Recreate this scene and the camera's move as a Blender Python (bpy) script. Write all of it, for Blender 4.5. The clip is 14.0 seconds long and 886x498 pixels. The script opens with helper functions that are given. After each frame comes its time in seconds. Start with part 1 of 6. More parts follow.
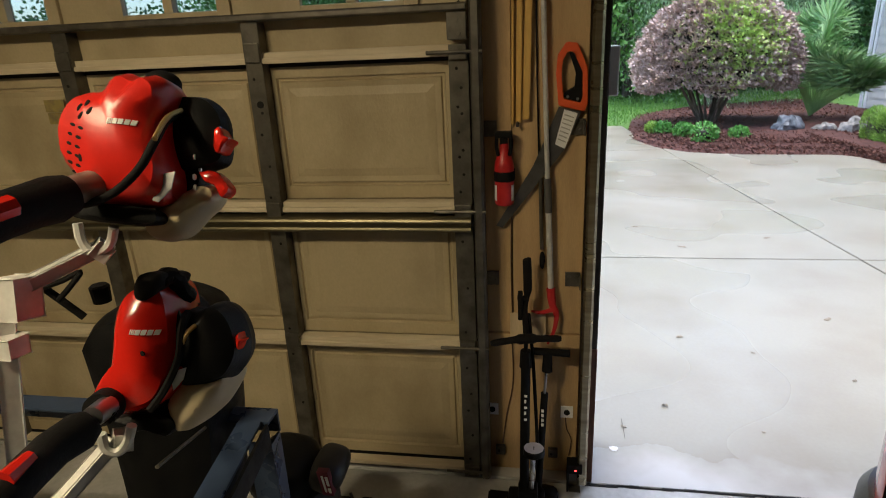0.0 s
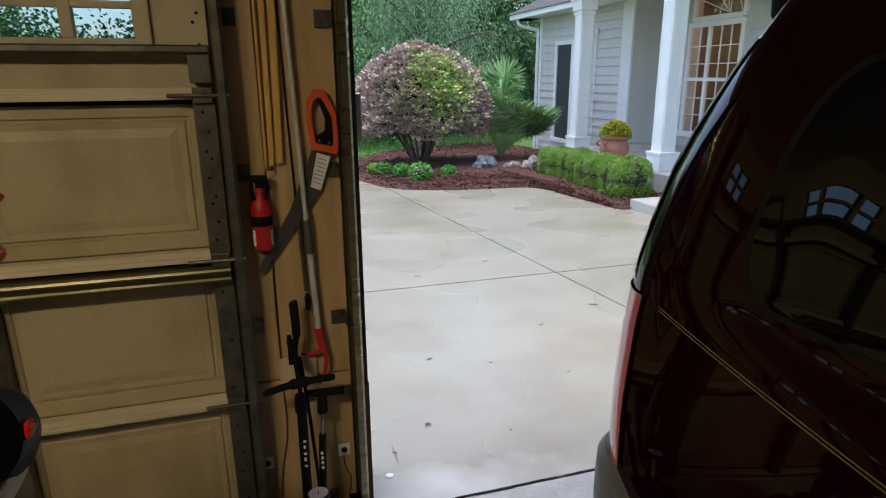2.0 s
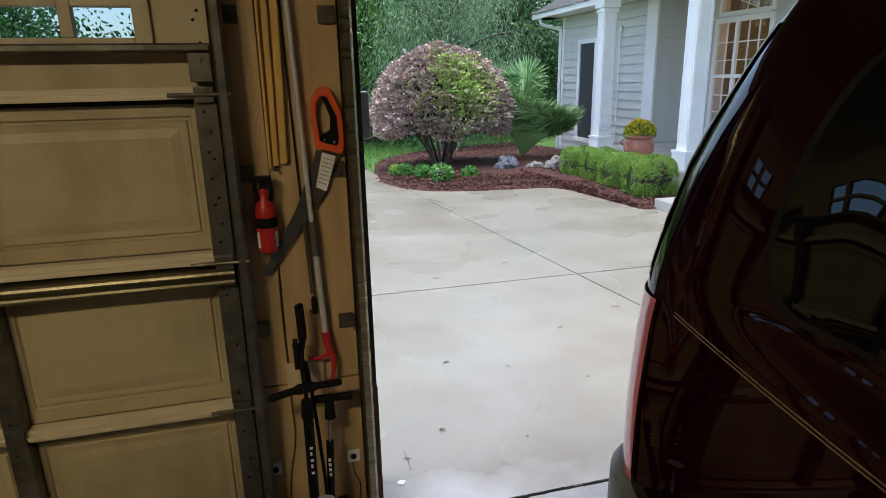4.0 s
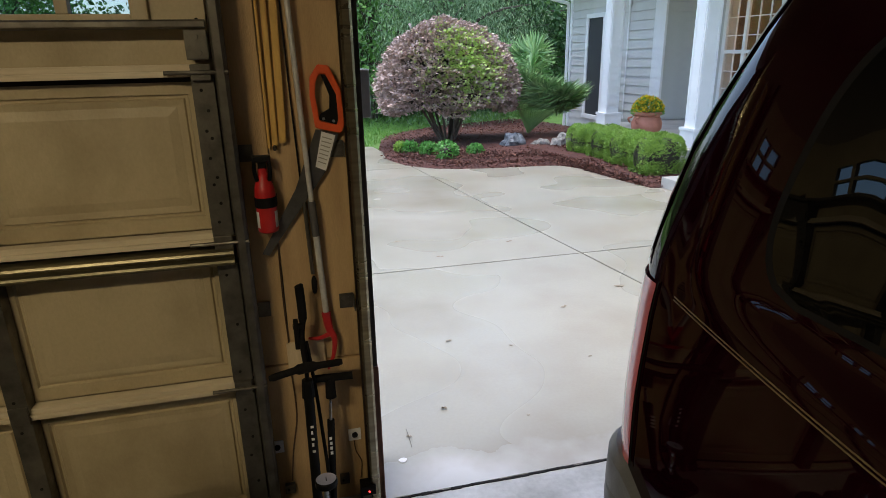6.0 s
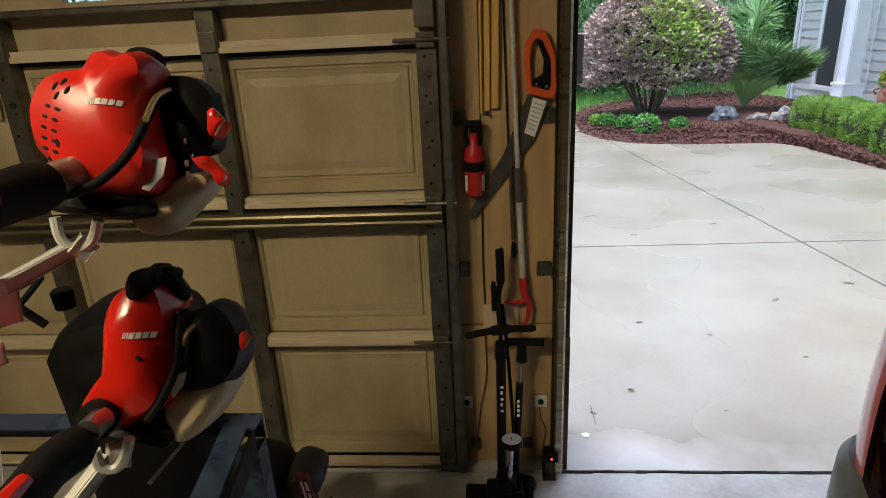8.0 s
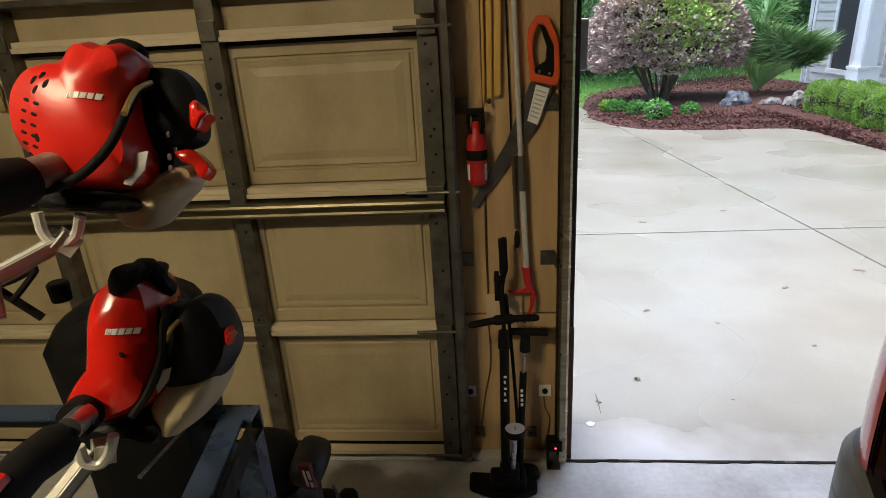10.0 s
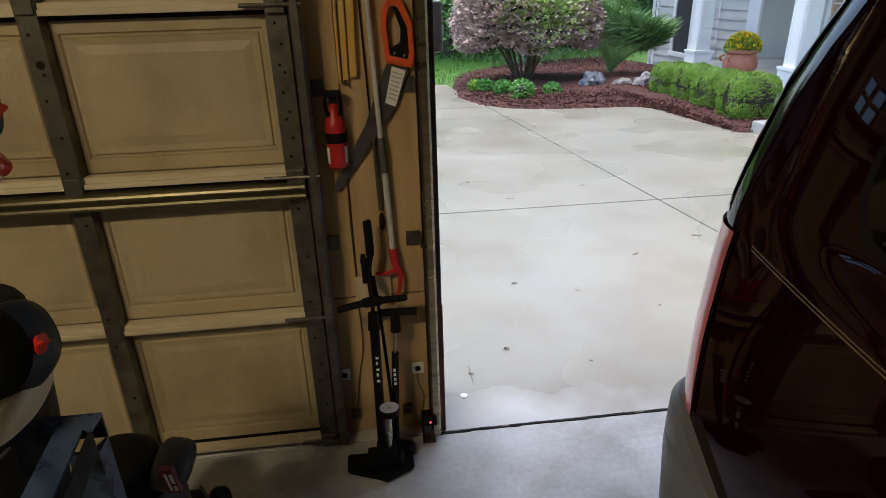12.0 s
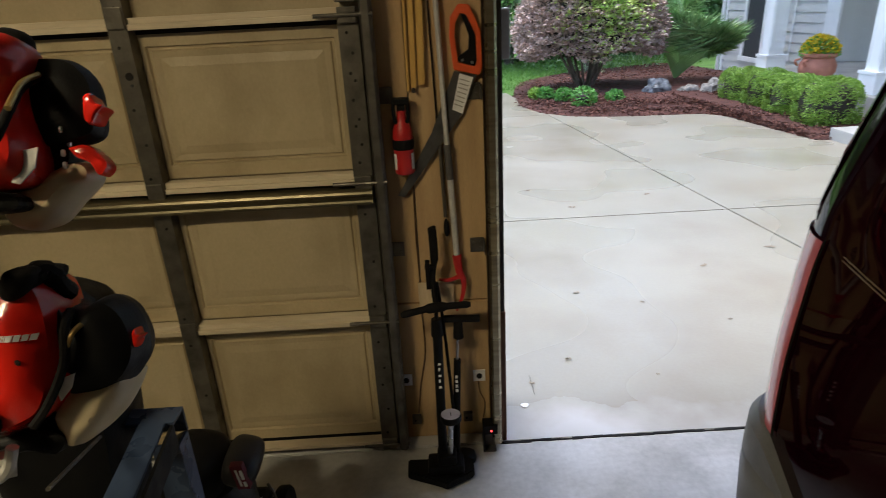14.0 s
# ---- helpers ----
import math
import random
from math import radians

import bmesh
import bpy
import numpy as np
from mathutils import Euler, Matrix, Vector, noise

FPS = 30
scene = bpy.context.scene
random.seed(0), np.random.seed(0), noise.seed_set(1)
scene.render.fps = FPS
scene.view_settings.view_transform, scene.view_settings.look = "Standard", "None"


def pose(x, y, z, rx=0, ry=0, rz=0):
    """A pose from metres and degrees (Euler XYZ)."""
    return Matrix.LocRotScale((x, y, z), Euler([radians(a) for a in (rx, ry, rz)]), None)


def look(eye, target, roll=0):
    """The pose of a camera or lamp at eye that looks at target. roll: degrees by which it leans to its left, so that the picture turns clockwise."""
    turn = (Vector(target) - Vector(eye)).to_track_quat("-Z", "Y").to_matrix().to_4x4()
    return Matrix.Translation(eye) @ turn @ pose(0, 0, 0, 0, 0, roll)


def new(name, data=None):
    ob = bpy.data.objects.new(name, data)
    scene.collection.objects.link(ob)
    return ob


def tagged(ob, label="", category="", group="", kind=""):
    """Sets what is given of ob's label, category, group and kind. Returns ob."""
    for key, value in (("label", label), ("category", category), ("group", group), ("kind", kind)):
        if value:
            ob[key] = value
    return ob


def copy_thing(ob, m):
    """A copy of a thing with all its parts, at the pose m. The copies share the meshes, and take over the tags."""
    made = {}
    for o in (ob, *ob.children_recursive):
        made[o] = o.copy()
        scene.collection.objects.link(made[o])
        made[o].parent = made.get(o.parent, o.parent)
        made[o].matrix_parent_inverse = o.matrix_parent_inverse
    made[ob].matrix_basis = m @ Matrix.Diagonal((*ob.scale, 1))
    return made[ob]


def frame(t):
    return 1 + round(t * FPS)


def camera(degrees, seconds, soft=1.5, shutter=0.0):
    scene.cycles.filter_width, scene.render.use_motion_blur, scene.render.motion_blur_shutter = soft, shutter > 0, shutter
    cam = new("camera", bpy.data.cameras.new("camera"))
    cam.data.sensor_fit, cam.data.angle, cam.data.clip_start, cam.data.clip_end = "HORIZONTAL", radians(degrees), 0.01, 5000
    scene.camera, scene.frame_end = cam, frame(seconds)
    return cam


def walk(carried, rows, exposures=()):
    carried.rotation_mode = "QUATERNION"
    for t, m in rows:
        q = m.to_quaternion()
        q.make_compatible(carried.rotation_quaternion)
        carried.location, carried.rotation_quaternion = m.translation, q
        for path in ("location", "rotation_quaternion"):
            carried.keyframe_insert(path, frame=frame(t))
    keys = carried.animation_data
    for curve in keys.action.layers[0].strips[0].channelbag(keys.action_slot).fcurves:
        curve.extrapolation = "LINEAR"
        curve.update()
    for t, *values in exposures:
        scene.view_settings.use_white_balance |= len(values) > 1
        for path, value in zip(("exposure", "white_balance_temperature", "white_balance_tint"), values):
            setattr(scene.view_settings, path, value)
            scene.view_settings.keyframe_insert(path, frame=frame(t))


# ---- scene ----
cam = camera(72.7, 14.0, soft=0.85, shutter=0.4)
PATH = [
    (0, (0.046, 0.48, 1.62), (-0.274, 2.34, 0.958), -2.7),
    (0.5, (0.001, 0.496, 1.612), (-0.141, 2.352, 0.881), -3.6),
    (1, (-0.032, 0.486, 1.624), (0.343, 2.313, 0.901), -1.5),
    (1.5, (-0.037, 0.472, 1.624), (0.545, 2.282, 1.004), -0.2),
    (2, (-0.059, 0.446, 1.628), (0.494, 2.287, 1.076), -0.3),
    (2.5, (-0.066, 0.449, 1.628), (0.413, 2.325, 1.128), -0.2),
    (3, (-0.043, 0.464, 1.619), (0.427, 2.342, 1.119), -0.9),
    (5.5, (0.028, 0.507, 1.608), (0.501, 2.346, 0.979), -1.0),
    (6, (0.026, 0.504, 1.617), (0.477, 2.352, 0.998), -1.1),
    (6.5, (0.043, 0.521, 1.615), (0.58, 2.351, 1.012), -1.9),
    (7, (0.011, 0.461, 1.605), (0.356, 2.345, 1.03), -2.1),
    (7.5, (-0.035, 0.491, 1.599), (-0.152, 2.38, 0.952), -2.4),
    (10, (-0.011, 0.516, 1.601), (-0.195, 2.374, 0.882), -3.4),
    (10.5, (0.006, 0.528, 1.6), (-0.088, 2.382, 0.857), -3.5),
    (11, (0.024, 0.531, 1.596), (0.11, 2.368, 0.81), -2.3),
    (11.5, (0.034, 0.521, 1.602), (0.196, 2.353, 0.817), -1.7),
    (12, (0.04, 0.509, 1.608), (0.246, 2.333, 0.813), -1.6),
    (12.5, (0.02, 0.511, 1.606), (0.192, 2.339, 0.813), -0.9),
    (13, (0.014, 0.507, 1.608), (0.195, 2.354, 0.863), -1.9),
    (13.5, (0.01, 0.505, 1.607), (0.167, 2.351, 0.856), -2.5),
    (14, (0.014, 0.512, 1.602), (0.035, 2.361, 0.84), -3.0),
]
from mathutils.bvhtree import BVHTree

walk(cam, [(t, look(eye, target, roll)) for t, eye, target, roll in PATH], exposures=((0, 1.96), (0.5, 2.08), (1.0, 1.88), (1.5, 1.62), (3, 1.64), (5.3, 1.68), (6.9, 1.68), (7.5, 1.84), (10.0, 2.0), (10.5, 2.04), (11, 1.78), (13.5, 1.74), (14, 1.84)))

# ---- light ----
world = bpy.data.worlds.new("overcast_sky")
scene.world = world
world.use_nodes = True
wn = world.node_tree.nodes
sky = wn.new("ShaderNodeTexSky")
sky.sky_type = "NISHITA"
sky.sun_disc = False
sky.sun_elevation, sky.sun_rotation = radians(80), radians(-37)
sky.dust_density, sky.air_density, sky.ozone_density = 2.0, 1.0, 1.2
world.node_tree.links.new(sky.outputs[0], wn["Background"].inputs[0])
wn["Background"].inputs[1].default_value = 0.15

sun = new("sun", bpy.data.lights.new("sun", "SUN"))
sun.data.energy, sun.data.angle, sun.data.color = 0.6, radians(50), (1.0, 0.99, 0.97)
sun.matrix_world = look((-3, 4, 30), (0, 0, 0))

LAMP_AT = (-1.2, 0.22, 2.54)
for dx in (-0.2, 0.2):
    panel_light = new("ceiling_panel_light", bpy.data.lights.new("ceiling_panel_light", "AREA"))
    panel_light.data.shape, panel_light.data.size, panel_light.data.size_y = "RECTANGLE", 0.26, 0.10
    panel_light.data.energy, panel_light.data.color = 4.8, (1.0, 0.84, 0.53)
    panel_light.matrix_world = pose(LAMP_AT[0] + dx, LAMP_AT[1], LAMP_AT[2])


# ---- materials ----
def mat(name, col, col2=None, scale=6.0, rough=0.5, rough2=None, metal=0.0, bump=0.0, bscale=80.0, spec=0.5, lo=0.35, hi=0.7, coat=0.0, stretch=(1, 1, 1), fine=0.12):
    m = bpy.data.materials.new(name)
    m.use_nodes = True
    nt = m.node_tree
    n, link = nt.nodes, nt.links.new
    b = n["Principled BSDF"]
    co = n.new("ShaderNodeTexCoord")
    mp = n.new("ShaderNodeMapping")
    mp.inputs["Scale"].default_value = stretch
    link(co.outputs["Object"], mp.inputs[0])
    big = n.new("ShaderNodeTexNoise")
    big.inputs["Scale"].default_value, big.inputs["Detail"].default_value = scale, 6
    link(mp.outputs[0], big.inputs["Vector"])
    rng = n.new("ShaderNodeMapRange")
    rng.inputs[1].default_value, rng.inputs[2].default_value = lo, hi
    link(big.outputs[0], rng.inputs[0])
    mix = n.new("ShaderNodeMix")
    mix.data_type = "RGBA"
    mix.inputs[6].default_value = (*col, 1)
    mix.inputs[7].default_value = (*(col2 or [c * 0.8 for c in col]), 1)
    link(rng.outputs[0], mix.inputs[0])
    small = n.new("ShaderNodeTexNoise")
    small.inputs["Scale"].default_value, small.inputs["Detail"].default_value = bscale, 4
    link(mp.outputs[0], small.inputs["Vector"])
    tone = n.new("ShaderNodeMapRange")
    tone.inputs[3].default_value, tone.inputs[4].default_value = 1 - fine, 1 + fine
    link(small.outputs[0], tone.inputs[0])
    mul = n.new("ShaderNodeMix")
    mul.data_type, mul.blend_type = "RGBA", "MULTIPLY"
    mul.inputs[0].default_value = 1.0
    link(mix.outputs[2], mul.inputs[6])
    link(tone.outputs[0], mul.inputs[7])
    link(mul.outputs[2], b.inputs["Base Color"])
    rr = n.new("ShaderNodeMapRange")
    rr.inputs[1].default_value, rr.inputs[2].default_value = 0.35, 0.65
    rr.inputs[3].default_value, rr.inputs[4].default_value = rough, rough2 if rough2 is not None else min(1, rough + 0.12)
    link(big.outputs[0], rr.inputs[0])
    link(rr.outputs[0], b.inputs["Roughness"])
    b.inputs["Metallic"].default_value = metal
    b.inputs["Specular IOR Level"].default_value = spec
    b.inputs["Coat Weight"].default_value = coat
    b.inputs["Coat Roughness"].default_value = 0.03
    if bump:
        bp = n.new("ShaderNodeBump")
        bp.inputs["Strength"].default_value, bp.inputs["Distance"].default_value = bump, 0.004
        link(small.outputs[0], bp.inputs["Height"])
        link(bp.outputs[0], b.inputs["Normal"])
    return m


def leaf_mat(name, a, b2, rough=0.5, patch=None):
    """Leaves that vary one by one between two colours; patch: (centre, radius, colour) of a shoot of another colour."""
    m = bpy.data.materials.new(name)
    m.use_nodes = True
    n, link = m.node_tree.nodes, m.node_tree.links.new
    b = n["Principled BSDF"]
    g = n.new("ShaderNodeNewGeometry")
    mix = n.new("ShaderNodeMix")
    mix.data_type = "RGBA"
    mix.inputs[6].default_value, mix.inputs[7].default_value = (*a, 1), (*b2, 1)
    link(g.outputs["Random Per Island"], mix.inputs[0])
    out = mix.outputs[2]
    if patch:
        c, r, col = patch
        d = n.new("ShaderNodeVectorMath")
        d.operation = "DISTANCE"
        d.inputs[1].default_value = c
        link(g.outputs["Position"], d.inputs[0])
        no = n.new("ShaderNodeTexNoise")
        no.inputs["Scale"].default_value = 8.5
        link(g.outputs["Position"], no.inputs["Vector"])
        add = n.new("ShaderNodeMath")
        add.operation = "MULTIPLY_ADD"
        add.inputs[1].default_value, add.inputs[2].default_value = 5.0, -2.3
        link(no.outputs[0], add.inputs[0])
        s2 = n.new("ShaderNodeMath")
        link(d.outputs["Value"], s2.inputs[0])
        link(add.outputs[0], s2.inputs[1])
        mr = n.new("ShaderNodeMapRange")
        mr.inputs[1].default_value, mr.inputs[2].default_value = r * 0.75, r * 1.15
        mr.inputs[3].default_value, mr.inputs[4].default_value = 1, 0
        link(s2.outputs[0], mr.inputs[0])
        tw = n.new("ShaderNodeMath")
        tw.operation = "MULTIPLY"
        tw.inputs[1].default_value = 0.9
        link(mr.outputs[0], tw.inputs[0])
        mx = n.new("ShaderNodeMix")
        mx.data_type = "RGBA"
        mx.inputs[7].default_value = (*col, 1)
        link(out, mx.inputs[6])
        link(tw.outputs[0], mx.inputs[0])
        out = mx.outputs[2]
    link(out, b.inputs["Base Color"])
    b.inputs["Roughness"].default_value = rough
    b.inputs["Specular IOR Level"].default_value = 0.35
    return m


def glow(name, col, strength):
    m = bpy.data.materials.new(name)
    m.use_nodes = True
    b = m.node_tree.nodes["Principled BSDF"]
    b.inputs["Base Color"].default_value = (*col, 1)
    b.inputs["Emission Color"].default_value = (*col, 1)
    b.inputs["Emission Strength"].default_value = strength
    return m


def clear(name, tint=(1, 1, 1), rough=0.0):
    m = bpy.data.materials.new(name)
    m.use_nodes = True
    n, link = m.node_tree.nodes, m.node_tree.links.new
    n.remove(n["Principled BSDF"])
    tr, gl, mx = n.new("ShaderNodeBsdfTransparent"), n.new("ShaderNodeBsdfGlossy"), n.new("ShaderNodeMixShader")
    tr.inputs[0].default_value = (*tint, 1)
    gl.inputs["Roughness"].default_value = rough
    mx.inputs[0].default_value = 0.05
    link(tr.outputs[0], mx.inputs[1])
    link(gl.outputs[0], mx.inputs[2])
    link(mx.outputs[0], n["Material Output"].inputs[0])
    return m


BEIGE = mat("door_paint", (0.47, 0.385, 0.24), (0.31, 0.24, 0.135), 2.9, 0.38, 0.6, bump=0.2, bscale=120, fine=0.1, lo=0.44, hi=0.74, stretch=(1, 1, 0.7))
CREAM = mat("flange_paint", (0.66, 0.57, 0.42), (0.52, 0.43, 0.29), 9, 0.4, 0.55, bscale=60, stretch=(0.3, 1, 3))
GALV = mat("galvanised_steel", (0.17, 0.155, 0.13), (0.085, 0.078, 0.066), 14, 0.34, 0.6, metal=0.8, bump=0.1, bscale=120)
# lighter copy of the steel: brightness at the open door put into colour
GALV_LIT = mat("lit_galvanised_steel", (0.44, 0.385, 0.26), (0.26, 0.22, 0.15), 10, 0.24, 0.42, metal=0.97, stretch=(0.3, 1, 4))
STRUT = mat("weathered_galvanised_steel", (0.23, 0.20, 0.125), (0.13, 0.112, 0.07), 10, 0.38, 0.55, metal=0.9, stretch=(0.3, 1, 4))
BLACK_HOLE = mat("dark_hole", (0.008, 0.007, 0.006), rough=0.9)
RUBBER = mat("black_rubber", (0.007, 0.0065, 0.0065), (0.012, 0.011, 0.011), 20, 0.6, 0.8, spec=0.1, bump=0.2, bscale=200)
PLASTIC = mat("black_plastic", (0.004, 0.004, 0.0045), (0.007, 0.007, 0.007), 25, 0.42, 0.6, spec=0.13, bump=0.12, bscale=300)
PLY = mat("plywood", (0.56, 0.38, 0.19), (0.44, 0.29, 0.14), 3.5, 0.6, 0.75, bump=0.2, bscale=70, stretch=(6, 6, 0.7), fine=0.16)
PLY_LIGHT = mat("pale_wood", (0.66, 0.52, 0.33), (0.55, 0.42, 0.25), 6, 0.6, bump=0.1, stretch=(4, 4, 0.6))
DARKWOOD = mat("dark_jamb_paint", (0.07, 0.055, 0.042), (0.035, 0.028, 0.022), 9, 0.6, bump=0.2, stretch=(5, 5, 0.5))
REDWOOD = mat("bare_red_brown_wood", (0.22, 0.085, 0.045), (0.10, 0.045, 0.03), 12, 0.7, bump=0.3, stretch=(5, 5, 0.8))
YELLOW_WOOD = mat("varnished_yellow_wood", (0.72, 0.46, 0.13), (0.58, 0.34, 0.09), 8, 0.38, 0.5, stretch=(8, 8, 0.6))
DRYWALL = mat("garage_drywall", (0.24, 0.21, 0.17), (0.20, 0.17, 0.14), 2, 0.8, bump=0.1)
CEILING = mat("ceiling_paint", (0.34, 0.31, 0.26), (0.30, 0.27, 0.22), 2, 0.85, bump=0.15)
FLOOR = mat("garage_concrete", (0.55, 0.55, 0.545), (0.33, 0.325, 0.31), 3.2, 0.42, 0.7, bump=0.25, bscale=45, fine=0.2)
ALU = mat("brushed_aluminium", (0.66, 0.65, 0.62), (0.5, 0.49, 0.47), 30, 0.42, 0.55, metal=0.2, bscale=150)
STEEL = mat("bright_steel", (0.6, 0.6, 0.6), (0.42, 0.42, 0.42), 20, 0.22, 0.4, metal=1.0)
RED = mat("red_plastic", (0.66, 0.018, 0.010), (0.56, 0.015, 0.008), 9, 0.13, 0.2, bscale=260, bump=0.05, fine=0.05)
RED_SATIN = mat("satin_red_plastic", (0.66, 0.020, 0.012), (0.54, 0.016, 0.010), 7, 0.27, 0.4, bscale=220, bump=0.05, fine=0.06)
RED_MATT = mat("red_paint", (0.55, 0.02, 0.02), (0.42, 0.015, 0.015), 12, 0.35, 0.5)
ORANGE = mat("orange_plastic", (0.82, 0.12, 0.03), (0.74, 0.1, 0.025), 12, 0.38)
WHITE = mat("white_print", (0.88, 0.87, 0.85), (0.8, 0.79, 0.77), 20, 0.45)
TANK = mat("milky_tank_plastic", (0.62, 0.53, 0.36), (0.5, 0.4, 0.24), 9, 0.34, 0.45, fine=0.06)
# the blue in this black enamel stands for reflected window light
BLUE_SHEEN = mat("blue_sheen_black_enamel", (0.026, 0.04, 0.075), (0.035, 0.055, 0.1), 15, 0.24, 0.4, bump=0.08, bscale=60)
GOLD = mat("gold_pinstripe", (0.27, 0.20, 0.10), rough=0.42, metal=0.5)


def wet_concrete():
    """Rain-wet driveway concrete: a dry pale strip under the eaves, darker damp patches and gloss further out."""
    m = mat("wet_driveway_concrete", (0.355, 0.33, 0.264), (0.28, 0.257, 0.199), 0.45, 0.26, 0.36, bump=0.08, bscale=60, fine=0.08, lo=0.3, hi=0.72)
    n, link = m.node_tree.nodes, m.node_tree.links.new
    b = n["Principled BSDF"]
    old = b.inputs["Base Color"].links[0].from_socket
    g = n.new("ShaderNodeNewGeometry")
    sep = n.new("ShaderNodeSeparateXYZ")
    link(g.outputs["Position"], sep.inputs[0])
    no = n.new("ShaderNodeTexNoise")
    no.inputs["Scale"].default_value, no.inputs["Detail"].default_value = 3.0, 5
    link(g.outputs["Position"], no.inputs["Vector"])
    ad = n.new("ShaderNodeMath")
    ad.operation = "MULTIPLY_ADD"
    ad.inputs[1].default_value = 0.5
    link(no.outputs[0], ad.inputs[0])
    link(sep.outputs[1], ad.inputs[2])
    mr = n.new("ShaderNodeMapRange")
    mr.inputs[1].default_value, mr.inputs[2].default_value = 2.66, 2.86
    mr.inputs[3].default_value, mr.inputs[4].default_value = 1, 0
    link(ad.outputs[0], mr.inputs[0])
    mx = n.new("ShaderNodeMix")
    mx.data_type = "RGBA"
    mx.inputs[7].default_value = (0.57, 0.57, 0.565, 1)
    link(mr.outputs[0], mx.inputs[0])
    link(old, mx.inputs[6])
    # brown leaf stains
    st = n.new("ShaderNodeTexNoise")
    st.inputs["Scale"].default_value, st.inputs["Detail"].default_value = 1.3, 3
    link(g.outputs["Position"], st.inputs["Vector"])
    sr = n.new("ShaderNodeMapRange")
    sr.inputs[1].default_value, sr.inputs[2].default_value, sr.inputs[4].default_value = 0.46, 0.8, 0.75
    link(st.outputs[0], sr.inputs[0])
    m2 = n.new("ShaderNodeMix")
    m2.data_type = "RGBA"
    m2.inputs[7].default_value = (0.22, 0.175, 0.115, 1)
    link(sr.outputs[0], m2.inputs[0])
    link(mx.outputs[2], m2.inputs[6])
    link(m2.outputs[2], b.inputs["Base Color"])
    mr2 = n.new("ShaderNodeMix")
    mr2.inputs[3].default_value = 0.75
    link(mr.outputs[0], mr2.inputs[0])
    wet = n.new("ShaderNodeTexNoise")
    wet.inputs["Scale"].default_value, wet.inputs["Detail"].default_value = 0.8, 1
    link(g.outputs["Position"], wet.inputs["Vector"])
    wr = n.new("ShaderNodeMapRange")
    wr.inputs[1].default_value, wr.inputs[2].default_value = 0.28, 0.75
    wr.inputs[3].default_value, wr.inputs[4].default_value = 0.16, 0.44
    link(wet.outputs[0], wr.inputs[0])
    link(wr.outputs[0], mr2.inputs[2])
    link(mr2.outputs[0], b.inputs["Roughness"])
    return m


CONCRETE = wet_concrete()
STEP = mat("porch_concrete", (0.46, 0.445, 0.41), (0.37, 0.355, 0.325), 2, 0.55, bump=0.2)
SIDING = mat("grey_lap_siding", (0.60, 0.595, 0.57), (0.53, 0.525, 0.505), 1.5, 0.55, bump=0.05, fine=0.05)
TRIM = mat("white_trim_paint", (0.85, 0.85, 0.85), (0.78, 0.78, 0.775), 2, 0.4, fine=0.04)
SHINGLE = mat("roof_shingles", (0.10, 0.095, 0.09), (0.06, 0.057, 0.055), 8, 0.85, bump=0.5, bscale=40)
SCREEN = mat("dark_insect_screen", (0.03, 0.032, 0.036), (0.05, 0.052, 0.056), 60, 0.6)
GRASS_BASE = mat("lawn_soil", (0.11, 0.23, 0.04), (0.075, 0.16, 0.03), 1.2, 0.9, bump=0.6, bscale=30)
GRASS = leaf_mat("grass_blades", (0.12, 0.27, 0.045), (0.20, 0.37, 0.07))
MULCH = mat("dark_red_mulch", (0.105, 0.035, 0.024), (0.05, 0.018, 0.013), 9, 0.9, bump=0.9, bscale=50)
CHIPS = leaf_mat("bark_chips", (0.19, 0.078, 0.053), (0.06, 0.027, 0.02), 0.8)
BARK = mat("grey_bark", (0.14, 0.115, 0.09), (0.07, 0.055, 0.045), 8, 0.9, bump=0.8, bscale=40, stretch=(2, 2, 0.4))
PURPLE = leaf_mat("loropetalum_leaves", (0.68, 0.52, 0.48), (0.35, 0.26, 0.20), 0.5, ((3.75, 12.9, 1.50), 0.80, (0.56, 0.76, 0.20)))
# near-black: the shade between the leaves is put into this colour
BUSH_SHADE = leaf_mat("shaded_inner_leaves", (0.03, 0.034, 0.02), (0.05, 0.035, 0.03))
PALM = leaf_mat("palmetto_leaves", (0.15, 0.33, 0.10), (0.44, 0.63, 0.29), 0.4)
HEDGE = leaf_mat("hedge_leaves", (0.12, 0.25, 0.03), (0.33, 0.50, 0.085), 0.45)
HERB = leaf_mat("bright_green_leaves", (0.075, 0.26, 0.045), (0.17, 0.39, 0.085), 0.45)
MUM = leaf_mat("yellow_flowers", (0.75, 0.55, 0.02), (0.55, 0.36, 0.01), 0.6)
TREE_A = leaf_mat("oak_leaves", (0.09, 0.21, 0.045), (0.18, 0.36, 0.08), 0.45)
TREE_B = leaf_mat("woodland_leaves", (0.035, 0.09, 0.03), (0.09, 0.19, 0.06), 0.5)
WEEP = leaf_mat("feathery_weeping_leaves", (0.07, 0.15, 0.055), (0.40, 0.57, 0.30), 0.5)
TERRA = mat("terracotta", (0.50, 0.20, 0.13), (0.40, 0.15, 0.10), 7, 0.6, bump=0.2)
ROCK_DARK = mat("blue_grey_rock", (0.025, 0.03, 0.04), (0.30, 0.32, 0.34), 10, 0.5, bump=0.8, bscale=25)
ROCK_LIGHT = mat("pale_limestone", (0.38, 0.355, 0.32), (0.10, 0.095, 0.085), 13, 0.75, bump=0.9, bscale=25)
